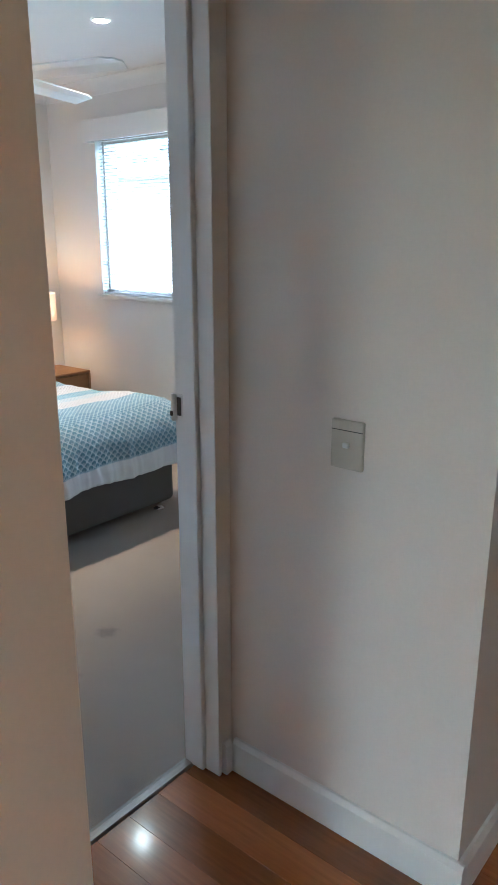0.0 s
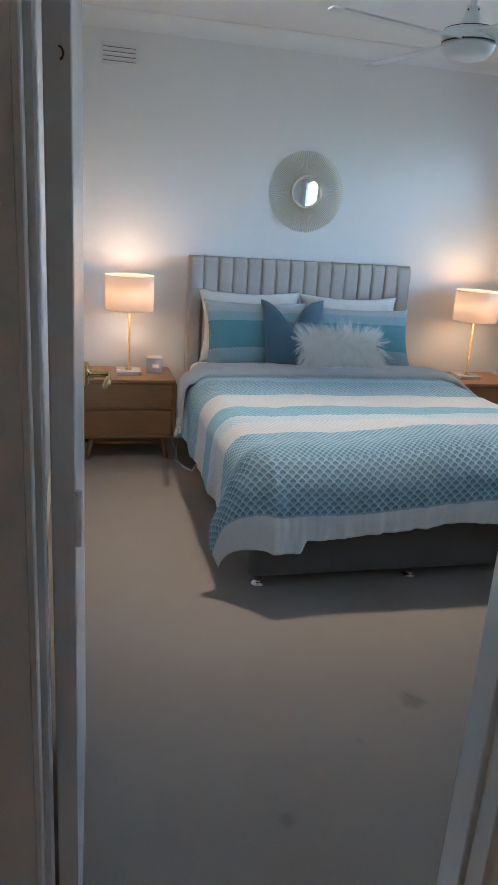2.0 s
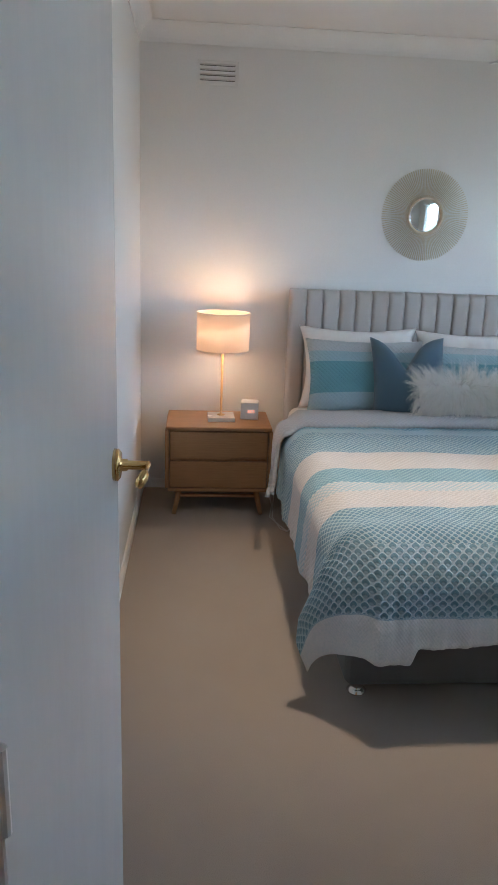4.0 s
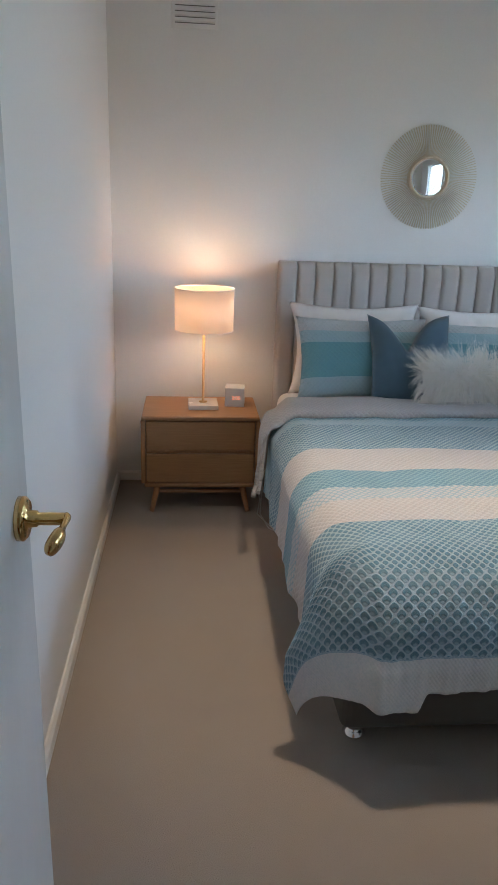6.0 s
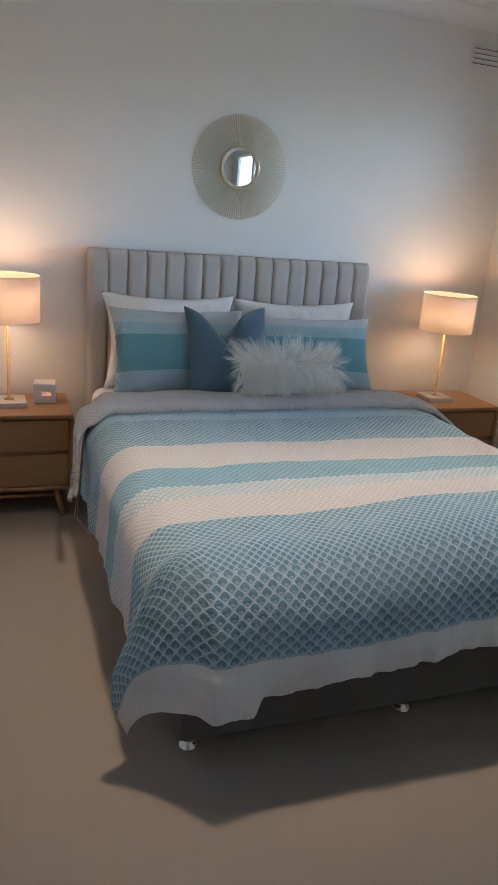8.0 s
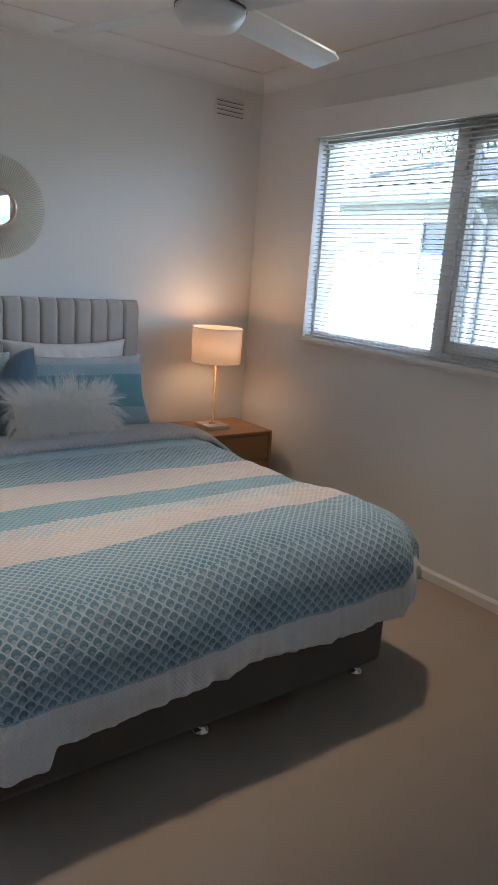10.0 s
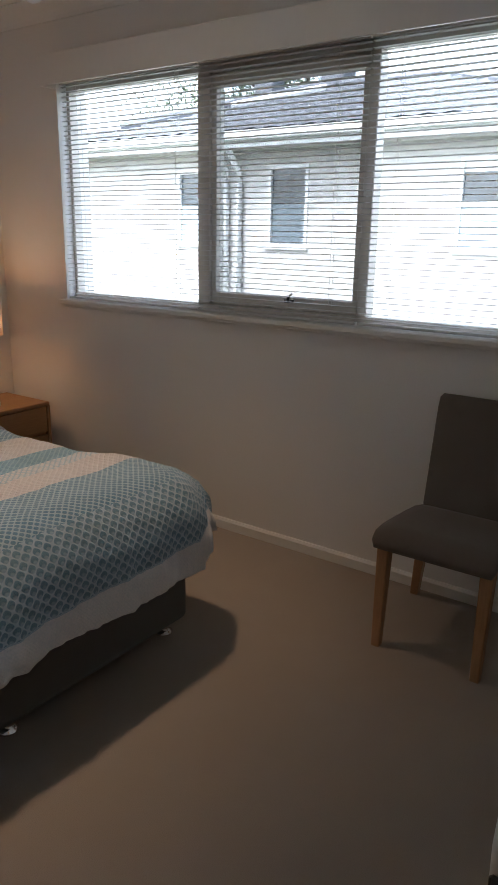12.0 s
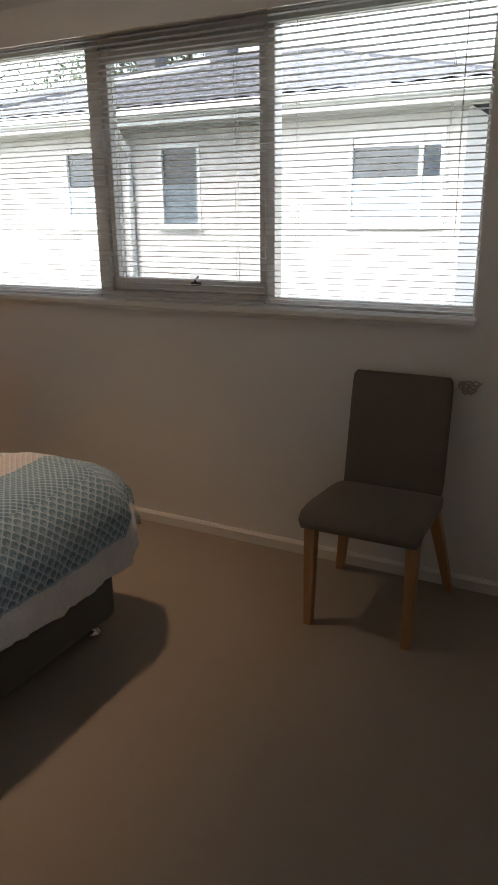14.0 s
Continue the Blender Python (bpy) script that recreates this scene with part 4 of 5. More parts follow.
def fur_mesh():
    """Wavy strands in tufts that part from a line near the top."""
    rnd = random.Random(7)
    vs, fs = [], []
    m = pose(0, 0, 0.145, 90, 0, 90)
    part_line = 0.42
    for tuft in range(520):
        cu, cv = rnd.uniform(-1, 1), rnd.uniform(-1, 1)
        cl = noise.noise_vector(Vector((cu * 2.2, cv * 1.8, 3.3)))
        line = part_line + 0.25 * noise.noise(Vector((cu * 2.5, 0.3, 8.1)))
        fall = max(-1.0, min(1.0, (line - cv) / 0.3))
        comb = Vector((cu * 0.9 + 0.75 * cl.x, -fall + 0.5 * cl.y, 0.2 * (1 - abs(fall)))).normalized()
        tl = rnd.uniform(0.065, 0.115)
        ph, curl, loft = rnd.uniform(0, 6.28), rnd.uniform(0.0015, 0.005), rnd.uniform(0.35, 0.95)
        sg = 1 if rnd.random() < 0.85 else -1
        for k in range(12):
            u = max(-0.98, min(0.98, cu + rnd.gauss(0, 0.04)))
            v = max(-0.98, min(0.98, cv + rnd.gauss(0, 0.08)))
            th = (max(0, 1 - abs(u) ** 2.6) * max(0, 1 - abs(v) ** 2.6)) ** 0.42
            base = Vector((0.255 * u, 0.105 * v, sg * 0.062 * th))
            nrm = Vector((u ** 3 * 1.2, v ** 3 * 0.9 + 0.1, sg * (0.35 + th))).normalized()
            ln = tl * rnd.uniform(0.7, 1.15)
            wob = Vector((rnd.uniform(-1, 1), rnd.uniform(-1, 1), rnd.uniform(-0.3, 0.6))) * 0.16
            aim = Vector((cu * 0.255, cv * 0.105, base.z)) - base
            turn = rnd.uniform(-1.1, 1.1)
            side = (nrm.cross(comb).normalized() * math.cos(turn) + nrm * math.sin(turn)) * rnd.uniform(0.0007, 0.0014)
            k0 = len(vs)
            for q in range(7):
                s = q / 6
                p = base + nrm * ln * loft * (0.85 * s - 0.62 * s * s) + (comb + wob * s) * ln * (0.2 * s + 0.55 * s * s) + aim * 0.8 * s
                p += comb.cross(nrm) * curl * math.sin(9 * s + ph) + nrm * 0.5 * curl * math.sin(8 * s + 2 * ph)
                wd = side * (1 - 0.75 * s)
                vs.append(m @ (p - wd))
                vs.append(m @ (p + wd))
            for q in range(6):
                a = k0 + 2 * q
                fs.append((a, a + 1, a + 3, a + 2))
    me = bpy.data.meshes.new("fur")
    me.from_pydata(vs, [], fs)
    me.polygons.foreach_set("use_smooth", [True] * len(fs))
    me.materials.append(FUR)
    return me


tagged(piece("fur", fur_mesh(), fur_cushion), "long wavy ivory strands", kind="stuff")

# ---- bedside tables ----
def bedside(y0, y1, label):
    """Two-drawer oak cabinet on splayed legs; front towards +x."""
    xf, xb, z0, z1 = -4.457, -4.85, 0.135, 0.505
    w = y1 - y0
    t = thing("bedside_table", pose((xf + xb) / 2, (y0 + y1) / 2, 0), label, "bedside table", "bedside tables")
    d = (xf - xb) / 2
    part("top", box(-d, d + 0.004, -w / 2, w / 2, z1 - 0.022, z1, bevel=0.007, seg=3), OAK, t)
    for s in (-1, 1):
        part("side_panel", box(-d, d, s * (w / 2 - 0.006) - 0.011, s * (w / 2 - 0.006) + 0.011 - (0.005 if s > 0 else -0.005) * 0, z0 + 0.02, z1 - 0.022, bevel=0.004), OAK, t)
    part("bottom_panel", box(-d, d, -w / 2 + 0.01, w / 2 - 0.01, z0, z0 + 0.02, bevel=0.005), OAK, t)
    part("back_panel", box(-d, -d + 0.01, -w / 2 + 0.02, w / 2 - 0.02, z0 + 0.02, z1 - 0.022), OAK, t)
    zm = (z0 + z1) / 2
    iw = w / 2 - 0.021
    part("shadow_rail", box(d - 0.05, d - 0.022, -iw, iw, z0 + 0.02, z1 - 0.022), OAKUP, t)
    part("drawer", box(d - 0.022, d - 0.004, -iw, iw, zm + 0.010, z1 - 0.027, bevel=0.002), OAK, t, "plain oak drawer front")
    part("drawer", box(d - 0.022, d - 0.004, -iw, iw, z0 + 0.024, zm - 0.010, bevel=0.002), OAK, t, "plain oak drawer front")
    for sy in (-1, 1):
        for sx in (-1, 1):
            part("leg", tube([(sx * (d - 0.05), sy * (w / 2 - 0.075), z0), (sx * (d - 0.012), sy * (w / 2 - 0.045), 0.0)], 0.017, 14, (1.0, 0.68)), OAKUP, t, "", True)
    part("stretcher", tube([(d - 0.04, -(w / 2 - 0.068), z0 - 0.034), (d - 0.04, w / 2 - 0.068, z0 - 0.034)], 0.009, 10), OAKUP, t, "", True)
    part("stretcher", tube([(-d + 0.04, -(w / 2 - 0.068), z0 - 0.034), (-d + 0.04, w / 2 - 0.068, z0 - 0.034)], 0.009, 10), OAKUP, t, "", True)
    return t


bedside(0.652, 1.228, "two-drawer oak bedside table on splayed legs, with lamp and clock")
bedside(3.02, 3.597, "two-drawer oak bedside table on splayed legs in the corner")


# ---- table lamps ----
def table_lamp(x, y, label, turn):
    z = 0.505
    t = thing("table_lamp", pose(x, y, z, 0, 0, turn), label, "table lamp", "bedside lamps")
    part("base", box(-0.075, 0.075, -0.075, 0.075, 0, 0.024, bevel=0.003, seg=2), MARBLE, t, "square pale marble base")
    part("stem", lathe([(0.022, 0.024), (0.021, 0.028), (0.0065, 0.030), (0.0065, 0.46), (0.0, 0.46)], 18), STEM, t, "slim brass stem", True)
    part("shade", lathe([(0.143, 0.392), (0.1445, 0.392), (0.1455, 0.596), (0.144, 0.596), (0.143, 0.392)], 48), SHADE, t, "drum shade of off-white linen, lit", True)
    part("shade_rim", lathe([(0.1432, 0.593), (0.1468, 0.593), (0.1468, 0.597), (0.1432, 0.597), (0.1432, 0.593)], 48), SHEET, t, "", True)
    part("shade_rim", lathe([(0.1432, 0.391), (0.1462, 0.391), (0.1462, 0.395), (0.1432, 0.395), (0.1432, 0.391)], 48), SHEET, t, "", True)
    bm = bmesh.new()
    for k in range(3):
        a = 2 * math.pi * k / 3
        add_tube(bm, [(0.006 * math.cos(a), 0.006 * math.sin(a), 0.455), (0.1435 * math.cos(a), 0.1435 * math.sin(a), 0.455)], 0.0014, 5)
    part("spider", bm, PALEBRASS, t)
    part("bulb", lathe([(0.0, 0.46), (0.010, 0.462), (0.011, 0.475), (0.017, 0.49), (0.018, 0.515), (0.012, 0.532), (0.0, 0.537)], 18), BULB, t, "glowing warm bulb", True)
    for h, share in ((0.568, 0.62), (0.43, 0.38)):
        li = bpy.data.lights.new("lamp_bulb", "POINT")
        li.energy, li.color, li.shadow_soft_size = LAMP_W * share, WARM, 0.022
        ob = new("lamp_light", li)
        ob.location = (x, y, z + h)


table_lamp(-4.65, 0.953, "lit table lamp with linen drum shade and marble base", 1)
table_lamp(-4.65, 3.285, "lit table lamp with linen drum shade and marble base", -2)

clock = thing("alarm_clock", pose(-4.69, 1.118, 0.505, 0, 0, -6), "small whitewashed cube alarm clock with glowing digits", "clock")
part("case", box(-0.048, 0.048, -0.05, 0.05, 0, 0.098, bevel=0.004, seg=2), CLOCKW, clock)
fc = bpy.data.curves.new("digits", "FONT")
fc.body, fc.size, fc.align_x, fc.align_y, fc.extrude = "2:05", 0.027, "CENTER", "CENTER", 0.0004
digits = new("digits", fc)
digits.data.materials.append(DIGIT)
digits.parent = clock
digits.matrix_basis = pose(0.0487, 0.008, 0.047, 90, 0, 90)
tagged(digits, "glowing orange digits")

cable = thing("power_cable", pose(0, 0, 0), "white power cables trailing on the carpet beside the bed", "cable")
for k, off in enumerate((0.0, 0.05)):
    part("cable", tube([(-4.84, 1.20 + off, 0.25), (-4.82, 1.25 + off, 0.05), (-4.60 + off, 1.26, 0.006), (-4.42, 1.23 + 0.3 * off, 0.006), (-4.30 + off, 1.27, 0.006), (-4.18, 1.30, 0.02), (-4.10, 1.33, 0.12), (-4.08, 1.36, 0.2)], 0.0035, 6), CORD, cable)

# ---- sunburst mirror ----
mir = thing("sunburst_mirror", pose(XW, 2.093, 1.655), "round sunburst wall mirror with thin champagne-gold rays", "mirror")
part("glass", lathe([(0.094, 0.012)] + [(0.094 * (1 - k / 10), 0.020 + 0.0030 * (1 - (1 - k / 10) ** 2)) for k in range(11)], 48, pose(0, 0, 0, 0, 90, 5.2)), MIRROR, mir, "round convex mirror glass", True)
part("rim", lathe([(0.093, 0.010), (0.093, 0.024), (0.097, 0.029), (0.103, 0.026), (0.105, 0.010), (0.093, 0.010)], 56, pose(0, 0, 0, 0, 90, 0)), PALEBRASS, mir, "", True)
part("back_plate", lathe([(0, 0.001), (0.11, 0.001), (0.11, 0.008), (0, 0.008)], 40, pose(0, 0, 0, 0, 90, 0)), PALEBRASS, mir)
ray_me = mesh_of("ray", prism([(-0.0013, 0.095), (0.0013, 0.095), (0.0022, 0.25), (-0.0022, 0.25)], "x", 0.008, 0.0125), PALEBRASS)
for k in range(120):
    piece("ray", ray_me, mir, pose(0, 0, 0, 3 * k, 0, 0))

# ---- chair ----
chair = thing("dining_chair", pose(-1.965, 3.41, 0, 0, 0, 0), "taupe fabric dining chair on oak legs against the wall", "chair")


def cushion_sheet(path, w, thick, flare=0.0):
    """An upholstered slab that follows a side profile of (y, z), with rounded edges."""
    bm = bmesh.new()
    n, k = len(path), 14
    rows = []
    for i, (y, z) in enumerate(path):
        y0, z0 = path[max(i - 1, 0)]
        y1, z1 = path[min(i + 1, n - 1)]
        d = Vector((0, y1 - y0, z1 - z0)).normalized()
        nr = Vector((0, -d.z, d.y))
        end = min(1.0, (min(i, n - 1 - i) / 1.6) ** 0.5) if min(i, n - 1 - i) < 1.6 else 1.0
        hw = (w + flare * i / n) / 2 * (0.94 + 0.06 * end)
        row = []
        for q in range(2 * k):
            a = 2 * math.pi * q / (2 * k)
            cx, cz = math.cos(a), math.sin(a)
            px = hw * math.copysign(abs(cx) ** 0.28, cx)
            pz = thick / 2 * (0.35 + 0.65 * end) * math.copysign(abs(cz) ** 0.55, cz)
            row.append(bm.verts.new(Vector((px, y, z)) + nr * pz))
        rows.append(row)
    for A, B in zip(rows, rows[1:]):
        for q in range(2 * k):
            bm.faces.new((A[q], A[(q + 1) % (2 * k)], B[(q + 1) % (2 * k)], B[q]))
    bm.faces.new(rows[0])
    bm.faces.new(list(reversed(rows[-1])))
    bmesh.ops.recalc_face_normals(bm, faces=bm.faces)
    return bm


seat_path = [(-0.262 + 0.0, 0.395), (-0.255, 0.418), (-0.232, 0.436), (-0.19, 0.442), (-0.10, 0.438), (0.0, 0.432), (0.08, 0.430), (0.135, 0.432)]
back_path = [(0.120, 0.425), (0.142, 0.445), (0.157, 0.49), (0.168, 0.56), (0.182, 0.66), (0.197, 0.76), (0.208, 0.83), (0.212, 0.862), (0.213, 0.875)]
part("seat", cushion_sheet(seat_path, 0.445, 0.062, -0.02), CHAIRFAB, chair, "taupe fabric seat pad", True)
part("backrest", cushion_sheet(back_path, 0.395, 0.048, -0.015), CHAIRFAB, chair, "taupe fabric backrest", True)


def chair_leg(x0, y0, x1, y1):
    bm = bmesh.new()
    rows = []
    for (x, y, z, w) in ((x0, y0, 0.41, 0.023), (x1, y1, 0.0, 0.016)):
        rows.append([bm.verts.new((x + w * a, y + w * b, z)) for a, b in ((-1, -0.8), (-0.8, -1), (0.8, -1), (1, -0.8), (1, 0.8), (0.8, 1), (-0.8, 1), (-1, 0.8))])
    for q in range(8):
        bm.faces.new((rows[0][q], rows[1][q], rows[1][(q + 1) % 8], rows[0][(q + 1) % 8]))
    bm.faces.new(rows[1]), bm.faces.new(rows[0])
    bmesh.ops.recalc_face_normals(bm, faces=bm.faces)
    return bm


for s in (-1, 1):
    part("leg", chair_leg(s * 0.185, -0.215, s * 0.185, -0.232), OAKUP, chair, "tapered oak leg")
    part("leg", chair_leg(s * 0.165, 0.12, s * 0.232, 0.232), OAKUP, chair, "raked tapered oak leg")
    part("side_rail", box(s * 0.185 - 0.009, s * 0.185 + 0.009, -0.20, 0.12, 0.372, 0.408, bevel=0.003), OAKUP, chair)
part("front_rail", box(-0.17, 0.17, -0.222, -0.204, 0.375, 0.408, bevel=0.003), OAKUP, chair)

# ---- outside ----
GZ = -0.55
structure("ground", box(-400, 400, -400, 800, GZ - 0.3, GZ), GRASS, "rough grass between the houses", "ground")
structure("pavement_side", box(-14, 4, YN + 0.25, YN + 2.2, GZ, GZ + 0.03, bevel=0.008), PAVE, "concrete side path along the house", "path")
YH, EZ = 9.72, 2.56
house = thing("neighbour_house", pose(0, 0, 0), "single-storey cream rendered house with a grey tiled hip roof", "house", kind="")
HXA, HXB = -13.1, -3.05
bm = bmesh.new()
nwins = [(-8.80, -8.10, 1.27, 2.33), (-7.14, -6.49, 1.27, 2.35), (-4.42, -3.27, 1.28, 2.35)]
xs = [HXA] + [c for w in nwins for c in w[:2]] + [HXB]
for i in range(0, len(xs), 2):
    add_box(bm, xs[i], xs[i + 1], YH, YH + 0.22, GZ, EZ + 0.02)
for a, b, c, d in nwins:
    add_box(bm, a, b, YH, YH + 0.22, GZ, c)
    add_box(bm, a, b, YH, YH + 0.22, d, EZ + 0.02)
add_box(bm, HXB - 0.22, HXB, YH + 0.22, YH + 8, GZ, EZ + 0.02)
add_box(bm, HXA, HXA + 0.22, YH + 0.22, YH + 8, GZ, EZ + 0.02)
part("wall", bm, RENDERW, house)
for k, (a, b, c, d) in enumerate(nwins):
    bm = bmesh.new()
    add_box(bm, a, b, YH - 0.015, YH + 0.05, c, c + 0.05, bevel=0.004)
    add_box(bm, a, b, YH - 0.015, YH + 0.05, d - 0.05, d, bevel=0.004)
    add_box(bm, a, a + 0.05, YH - 0.015, YH + 0.05, c + 0.05, d - 0.05, bevel=0.004)
    add_box(bm, b - 0.05, b, YH - 0.015, YH + 0.05, c + 0.05, d - 0.05, bevel=0.004)
    if k == 2:
        add_box(bm, b - 0.30, b - 0.25, YH - 0.012, YH + 0.05, c + 0.05, d - 0.05)
    win = part("window", bm, GUTTER, house, "white framed window")
    zm = (c + d) / 2 + 0.04
    zt = d - 0.17 if k == 2 else d - 0.05
    part("pane", box(a + 0.05, b - 0.05, YH + 0.03, YH + 0.045, zm, zt), FARGLASS, win)
    if k == 2:
        part("transom_pane", box(a + 0.05, b - 0.05, YH + 0.03, YH + 0.045, zt + 0.004, d - 0.05), FARSKY, win, "upper strip of glass with the sky's reflection put into its colour")
    part("pane", box(a + 0.05, b - 0.05, YH + 0.03, YH + 0.045, c + 0.05, zm - 0.004), FARSHADE if k == 1 else FARBLIND, win, "lower pane with a drawn blind" if k == 1 else "frosted lower pane")
    part("window_sill", box(a - 0.03, b + 0.03, YH - 0.05, YH, c - 0.03, c, bevel=0.005), GUTTER, win)
part("soffit", box(HXA, HXB + 0.45, YH - 0.45, YH, EZ, EZ + 0.02), SOFFIT, house)
part("fascia", box(HXA, HXB + 0.47, YH - 0.48, YH - 0.455, EZ - 0.01, EZ + 0.17), GUTTER, house, "white fascia board")
part("gutter", box(HXA, HXB + 0.49, YH - 0.60, YH - 0.482, EZ + 0.07, EZ + 0.185, bevel=0.02, seg=2), GUTTER, house, "white gutter")
for px in (-7.83, -7.60):
    part("downpipe", tube([(px, YH - 0.40, EZ + 0.08), (px, YH - 0.3, EZ - 0.05), (px, YH - 0.07, EZ - 0.28), (px, YH - 0.06, EZ - 0.45), (px, YH - 0.06, GZ)], 0.045, 12), GUTTER, house, "white downpipe", True)


RXA = -10.8                               # where the higher roof begins


def hip_roof():
    """Courses of lapped tiles up to the ridge, drawn in at the hip."""
    bm = bmesh.new()
    y0, z0, rise, n, run = YH - 0.58, EZ + 0.19, 0.32, 11, 0.29
    for i in range(n):
        ya, za = y0 + run * i, z0 + run * rise * i
        x1 = HXB + 0.5 - run * i * 1.0
        x = HXA - 0.4 + run * i if i < 3 else RXA + run * i
        while x < x1 - 0.02:
            xe = min(x + 0.30, x1)
            add_face_tile(bm, x, xe, ya, za, run, rise)
            x = xe
    return bm


def add_face_tile(bm, x0, x1, y, z, run, rise):
    t, xm = 0.035, (x0 + x1) / 2
    a = [bm.verts.new(p) for p in ((x0, y, z), (xm, y, z + 0.02), (x1, y, z), (x0, y, z + t), (xm, y, z + t + 0.025), (x1, y, z + t))]
    b = [bm.verts.new(p) for p in ((x0, y + run * 1.08, z + run * rise * 1.08), (xm, y + run * 1.08, z + run * rise * 1.08 + 0.02), (x1, y + run * 1.08, z + run * rise * 1.08))]
    bm.faces.new((a[0], a[1], a[4], a[3])), bm.faces.new((a[1], a[2], a[5], a[4]))
    bm.faces.new((a[3], a[4], b[1], b[0])), bm.faces.new((a[4], a[5], b[2], b[1]))


roof = part("roof", hip_roof(), ROOFT, house, "grey concrete tiles in lapped courses")
tagged(roof, kind="stuff")
RUN = 0.29 * 11
yr, zr = YH - 0.58 + RUN, EZ + 0.19 + RUN * 0.32
bm = prism([(YH - 0.3, EZ + 0.1), (yr, zr), (yr + 4, EZ + 0.1)], "x", RXA + RUN - 0.05, HXB + 0.55 - RUN)
part("roof_back", bm, ROOFT, house)
bm = bmesh.new()
hv = [bm.verts.new(p) for p in ((HXB + 0.5, YH - 0.58, EZ + 0.15), (HXB + 0.5, yr + 4, EZ + 0.15), (HXB + 0.5 - RUN, yr, zr), (HXB - 0.3, YH - 0.3, EZ), (HXB - 0.3, yr + 3.6, EZ))]
bm.faces.new((hv[0], hv[1], hv[2])), bm.faces.new((hv[0], hv[2], hv[3])), bm.faces.new((hv[1], hv[4], hv[2]))
part("hip_slope", bm, ROOFT, house)
bm = bmesh.new()
hv = [bm.verts.new(p) for p in ((RXA, YH - 0.58, EZ + 0.15), (RXA, yr + 4, EZ + 0.15), (RXA + RUN, yr, zr), (RXA + 0.7, YH - 0.3, EZ), (RXA + 0.7, yr + 3.6, EZ))]
bm.faces.new((hv[0], hv[1], hv[2])), bm.faces.new((hv[0], hv[2], hv[3])), bm.faces.new((hv[1], hv[4], hv[2]))
part("hip_slope", bm, ROOFT, house)
part("hip_cap", tube([(RXA + 0.7, YH + 0.12, EZ + 0.47), (RXA + RUN, yr, zr + 0.05)], 0.09, 8), ROOFT, house)
part("hip_cap", tube([(HXB + 0.46, YH - 0.55, EZ + 0.24), (HXB + 0.5 - RUN, yr, zr + 0.05)], 0.09, 8), ROOFT, house)
part("wing_roof", prism([(YH - 0.4, EZ + 0.12), (YH + 0.29, EZ + 0.40), (YH + 5.5, EZ + 0.40), (YH + 5.5, EZ + 0.12)], "x", HXA + 0.4, RXA + 0.75), ROOFT, house, "low grey roof over the side wing")
part("ridge_cap", tube([(HXB + 0.5 - RUN, yr, zr + 0.05), (RXA + RUN, yr, zr + 0.05)], 0.09, 8), ROOFT, house)
part("valley_flashing", tube([(-8.75, YH + 1.25, 3.40), (-7.55, YH + 2.15, 3.70)], 0.06, 8), GUTTER, house, "pale roof flashing")
# Two dark upright blocks that rise above the ridge.
for cx, cw in ((-9.15, 0.40), (-7.75, 0.45)):
    part("dark_block", box(cx - cw / 2, cx + cw / 2, YH + 2.7, YH + 3.1, 3.2, 4.45, bevel=0.02), ROOFT, house, "dark upright block above the roof")

fence = thing("brick_fence", pose(0, 0, 0), "old red brick garden wall beyond the house corner", "fence")
part("mortar", box(-3.0, 6.0, YH + 6.05, YH + 6.20, GZ, 1.45), MORTAR, fence)
bricks = bmesh.new()
for r in range(23):
    for c in range(37):
        x = -3.0 + 0.24 * c + (0.12 if r % 2 else 0)
        add_box(bricks, x, x + 0.23, YH + 6.0, YH + 6.05, GZ + 0.086 * r, GZ + 0.086 * r + 0.076)
tagged(part("bricks", bricks, BRICK, fence), kind="stuff")


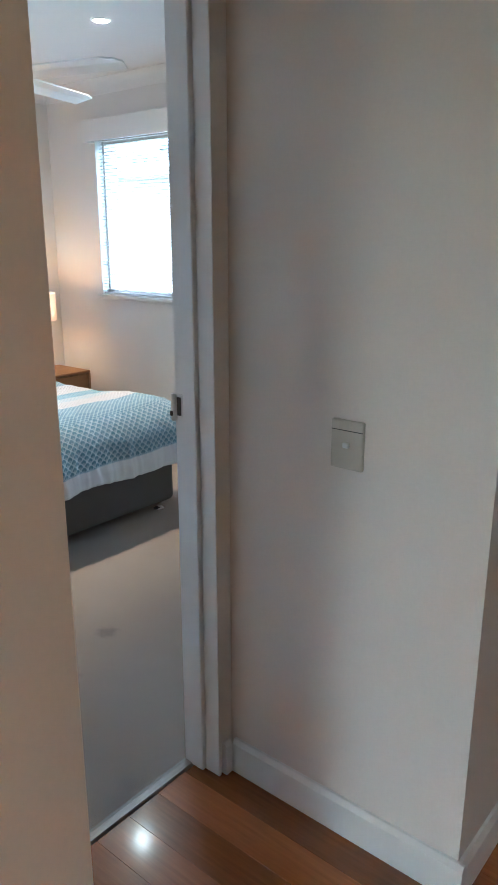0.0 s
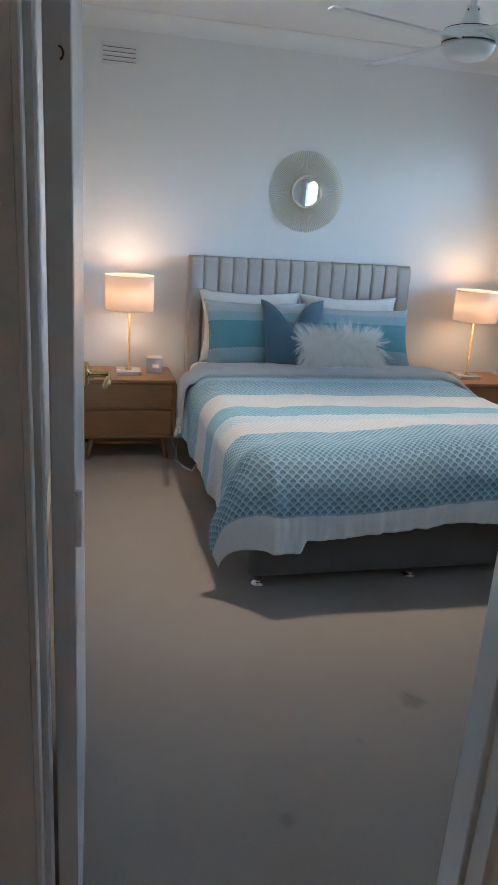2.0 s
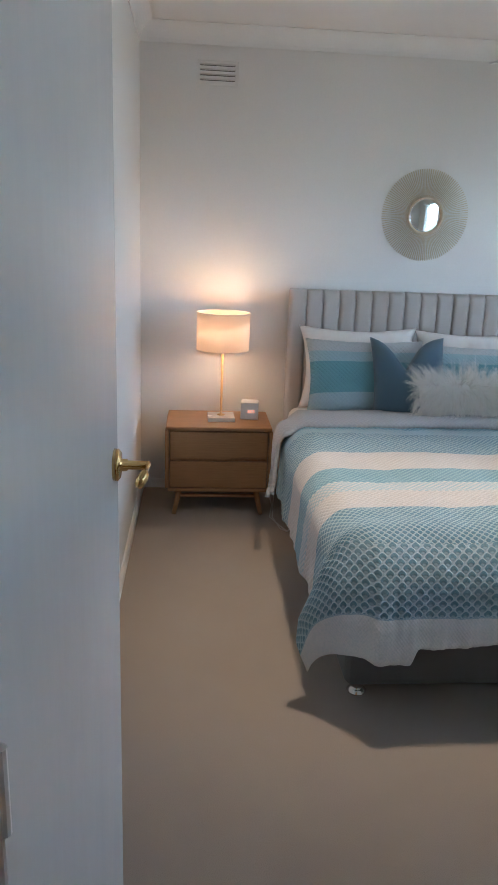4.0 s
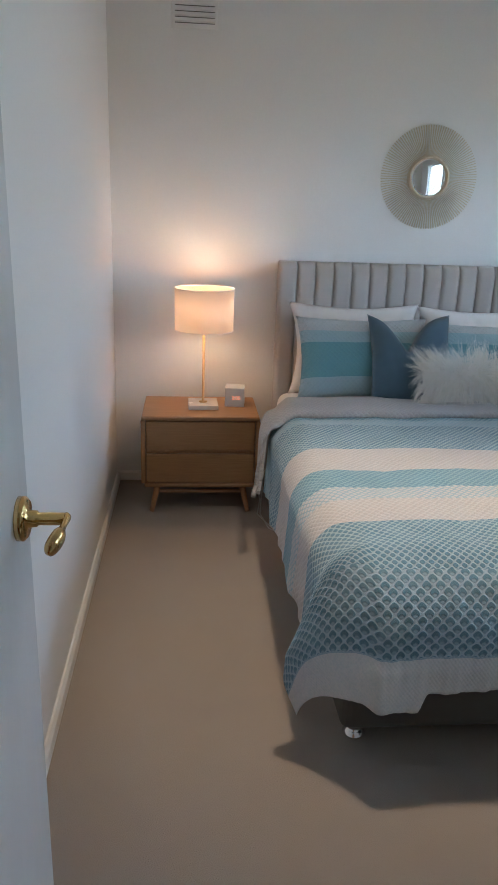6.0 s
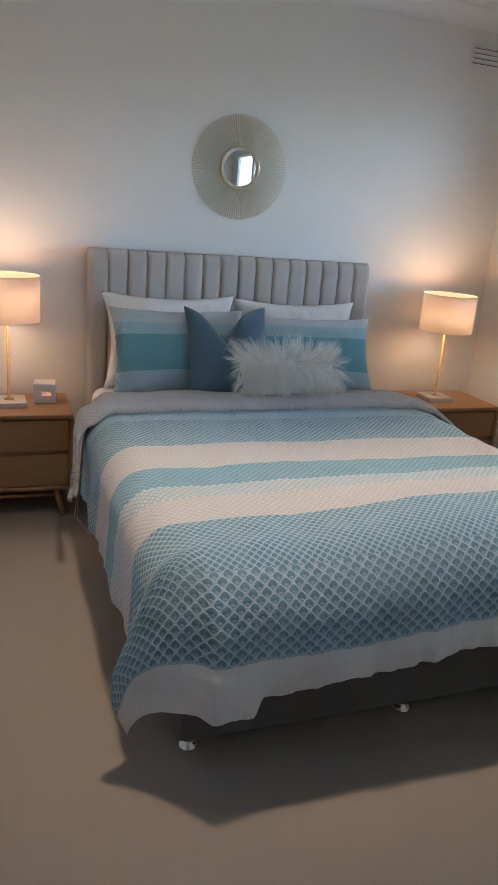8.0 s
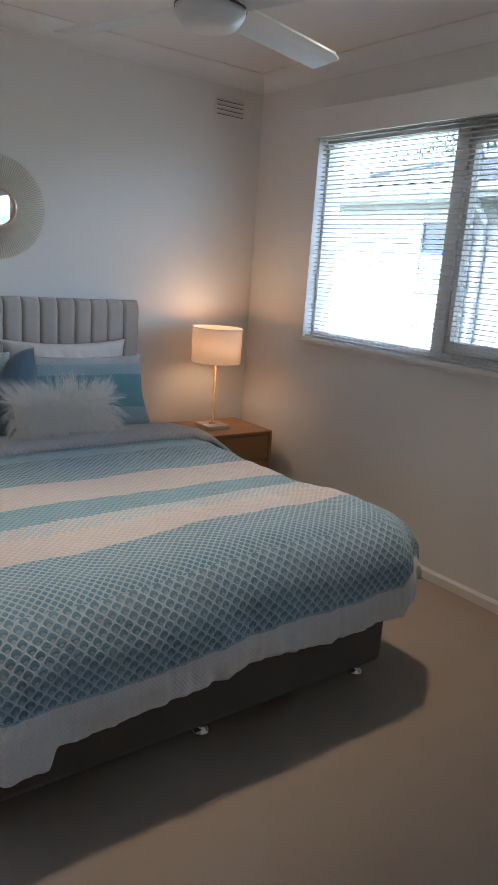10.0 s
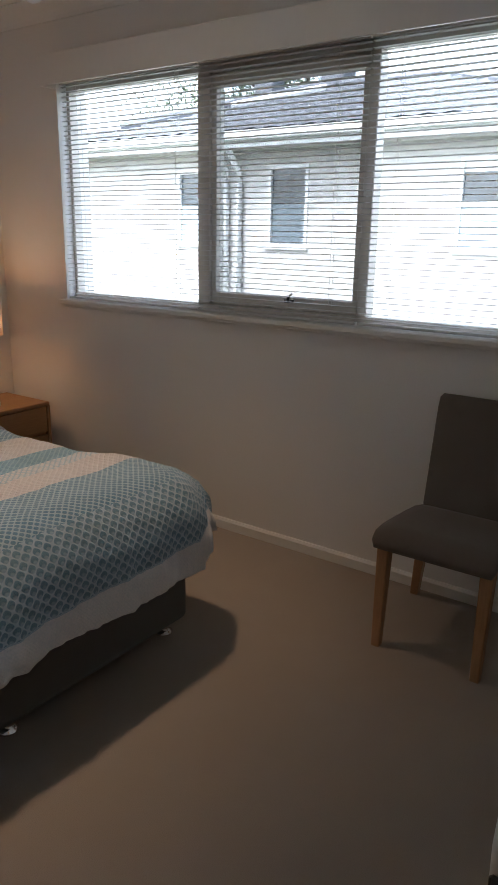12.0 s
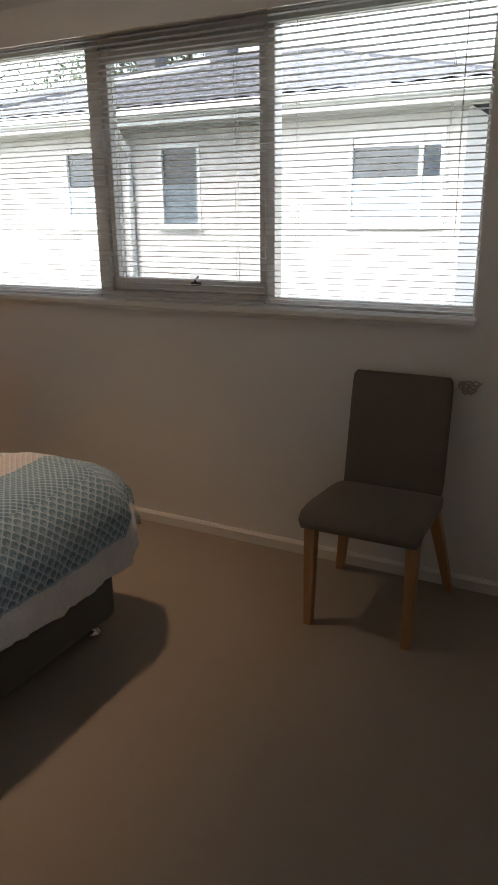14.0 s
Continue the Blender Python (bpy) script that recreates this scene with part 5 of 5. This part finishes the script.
def tree(x, y, h, r, seed, label):
    rnd = random.Random(seed)
    t = thing("tree", pose(x, y, GZ), label, "tree", "garden trees")
    bm = bmesh.new()
    add_tube(bm, [(0, 0, 0), (0.1, 0.05, h * 0.3), (0.0, 0.1, h * 0.55), (0.1, 0, h * 0.8)], 0.16, 8, (1, 0.8, 0.55, 0.25))
    tips = []
    for k in range(16):
        a, z = rnd.uniform(0, 6.28), rnd.uniform(0.35, 0.8) * h
        L = rnd.uniform(0.6, 1.0) * r
        e = (L * math.cos(a), L * math.sin(a), z + rnd.uniform(0.2, 0.6) * r)
        add_tube(bm, [(0.05, 0.05, z), (e[0] * 0.5, e[1] * 0.5, z + 0.2 * r), e], 0.05, 5, (1, 0.6, 0.25))
        tips.append(e)
    part("trunk", bm, BARK, t)
    vs, fs = [], []
    for k in range(5200):
        e = rnd.choice(tips)
        f = rnd.uniform(0.35, 1.15)
        p = Vector((e[0] * f + rnd.gauss(0, 0.22 * r), e[1] * f + rnd.gauss(0, 0.22 * r), e[2] + rnd.gauss(0, 0.18 * r)))
        q = Euler((rnd.uniform(0, 6), rnd.uniform(0, 6), rnd.uniform(0, 6))).to_matrix()
        s = rnd.uniform(0.04, 0.085)
        i = len(vs)
        for c in ((-s, 0, 0), (0, -0.4 * s, 0), (s, 0, 0.2 * s), (0, 0.4 * s, 0)):
            vs.append(p + q @ Vector(c))
        fs.append((i, i + 1, i + 2, i + 3))
    me = bpy.data.meshes.new("crown")
    me.from_pydata(vs, [], fs)
    me.materials.append(LEAF)
    tagged(piece("crown", me, t), "small grey-green leaves with gaps", kind="stuff")


tree(-11.5, 17.5, 6.4, 2.2, 3, "leafy garden tree behind the neighbouring roof")
tree(-14.5, 18.5, 6.0, 2.2, 5, "leafy garden tree behind the neighbouring roof")
tree(-1.2, 19.0, 4.2, 1.6, 8, "small leafy garden tree beyond the brick wall")

# ---- floorboards of the hall ----
bw = 0.108
board_rows = []
yy = YA1 - 0.001
while yy > HY0:
    board_rows.append((yy - bw, yy))
    yy -= bw
yy = YA1 - 0.001
while yy < HY1 - bw:
    board_rows.append((yy, yy + bw))
    yy += bw
lengths = {}
rb = random.Random(11)
for y0, y1 in board_rows:
    cut = rb.uniform(-0.2, 0.5)
    for x0, x1 in ((XE + 0.024, cut), (cut, HX1)):
        key = round(x1 - x0, 2)
        if key not in lengths:
            lengths[key] = mesh_of("floorboard", box(-key / 2, key / 2, -bw / 2 + 0.0002, bw / 2 - 0.0002, -0.011, 0.0, bevel=0.0006), BOARD)
        piece("floorboard", lengths[key], floor_hall, pose((x0 + x1) / 2, (y0 + y1) / 2, 0.0 - 0.0005))
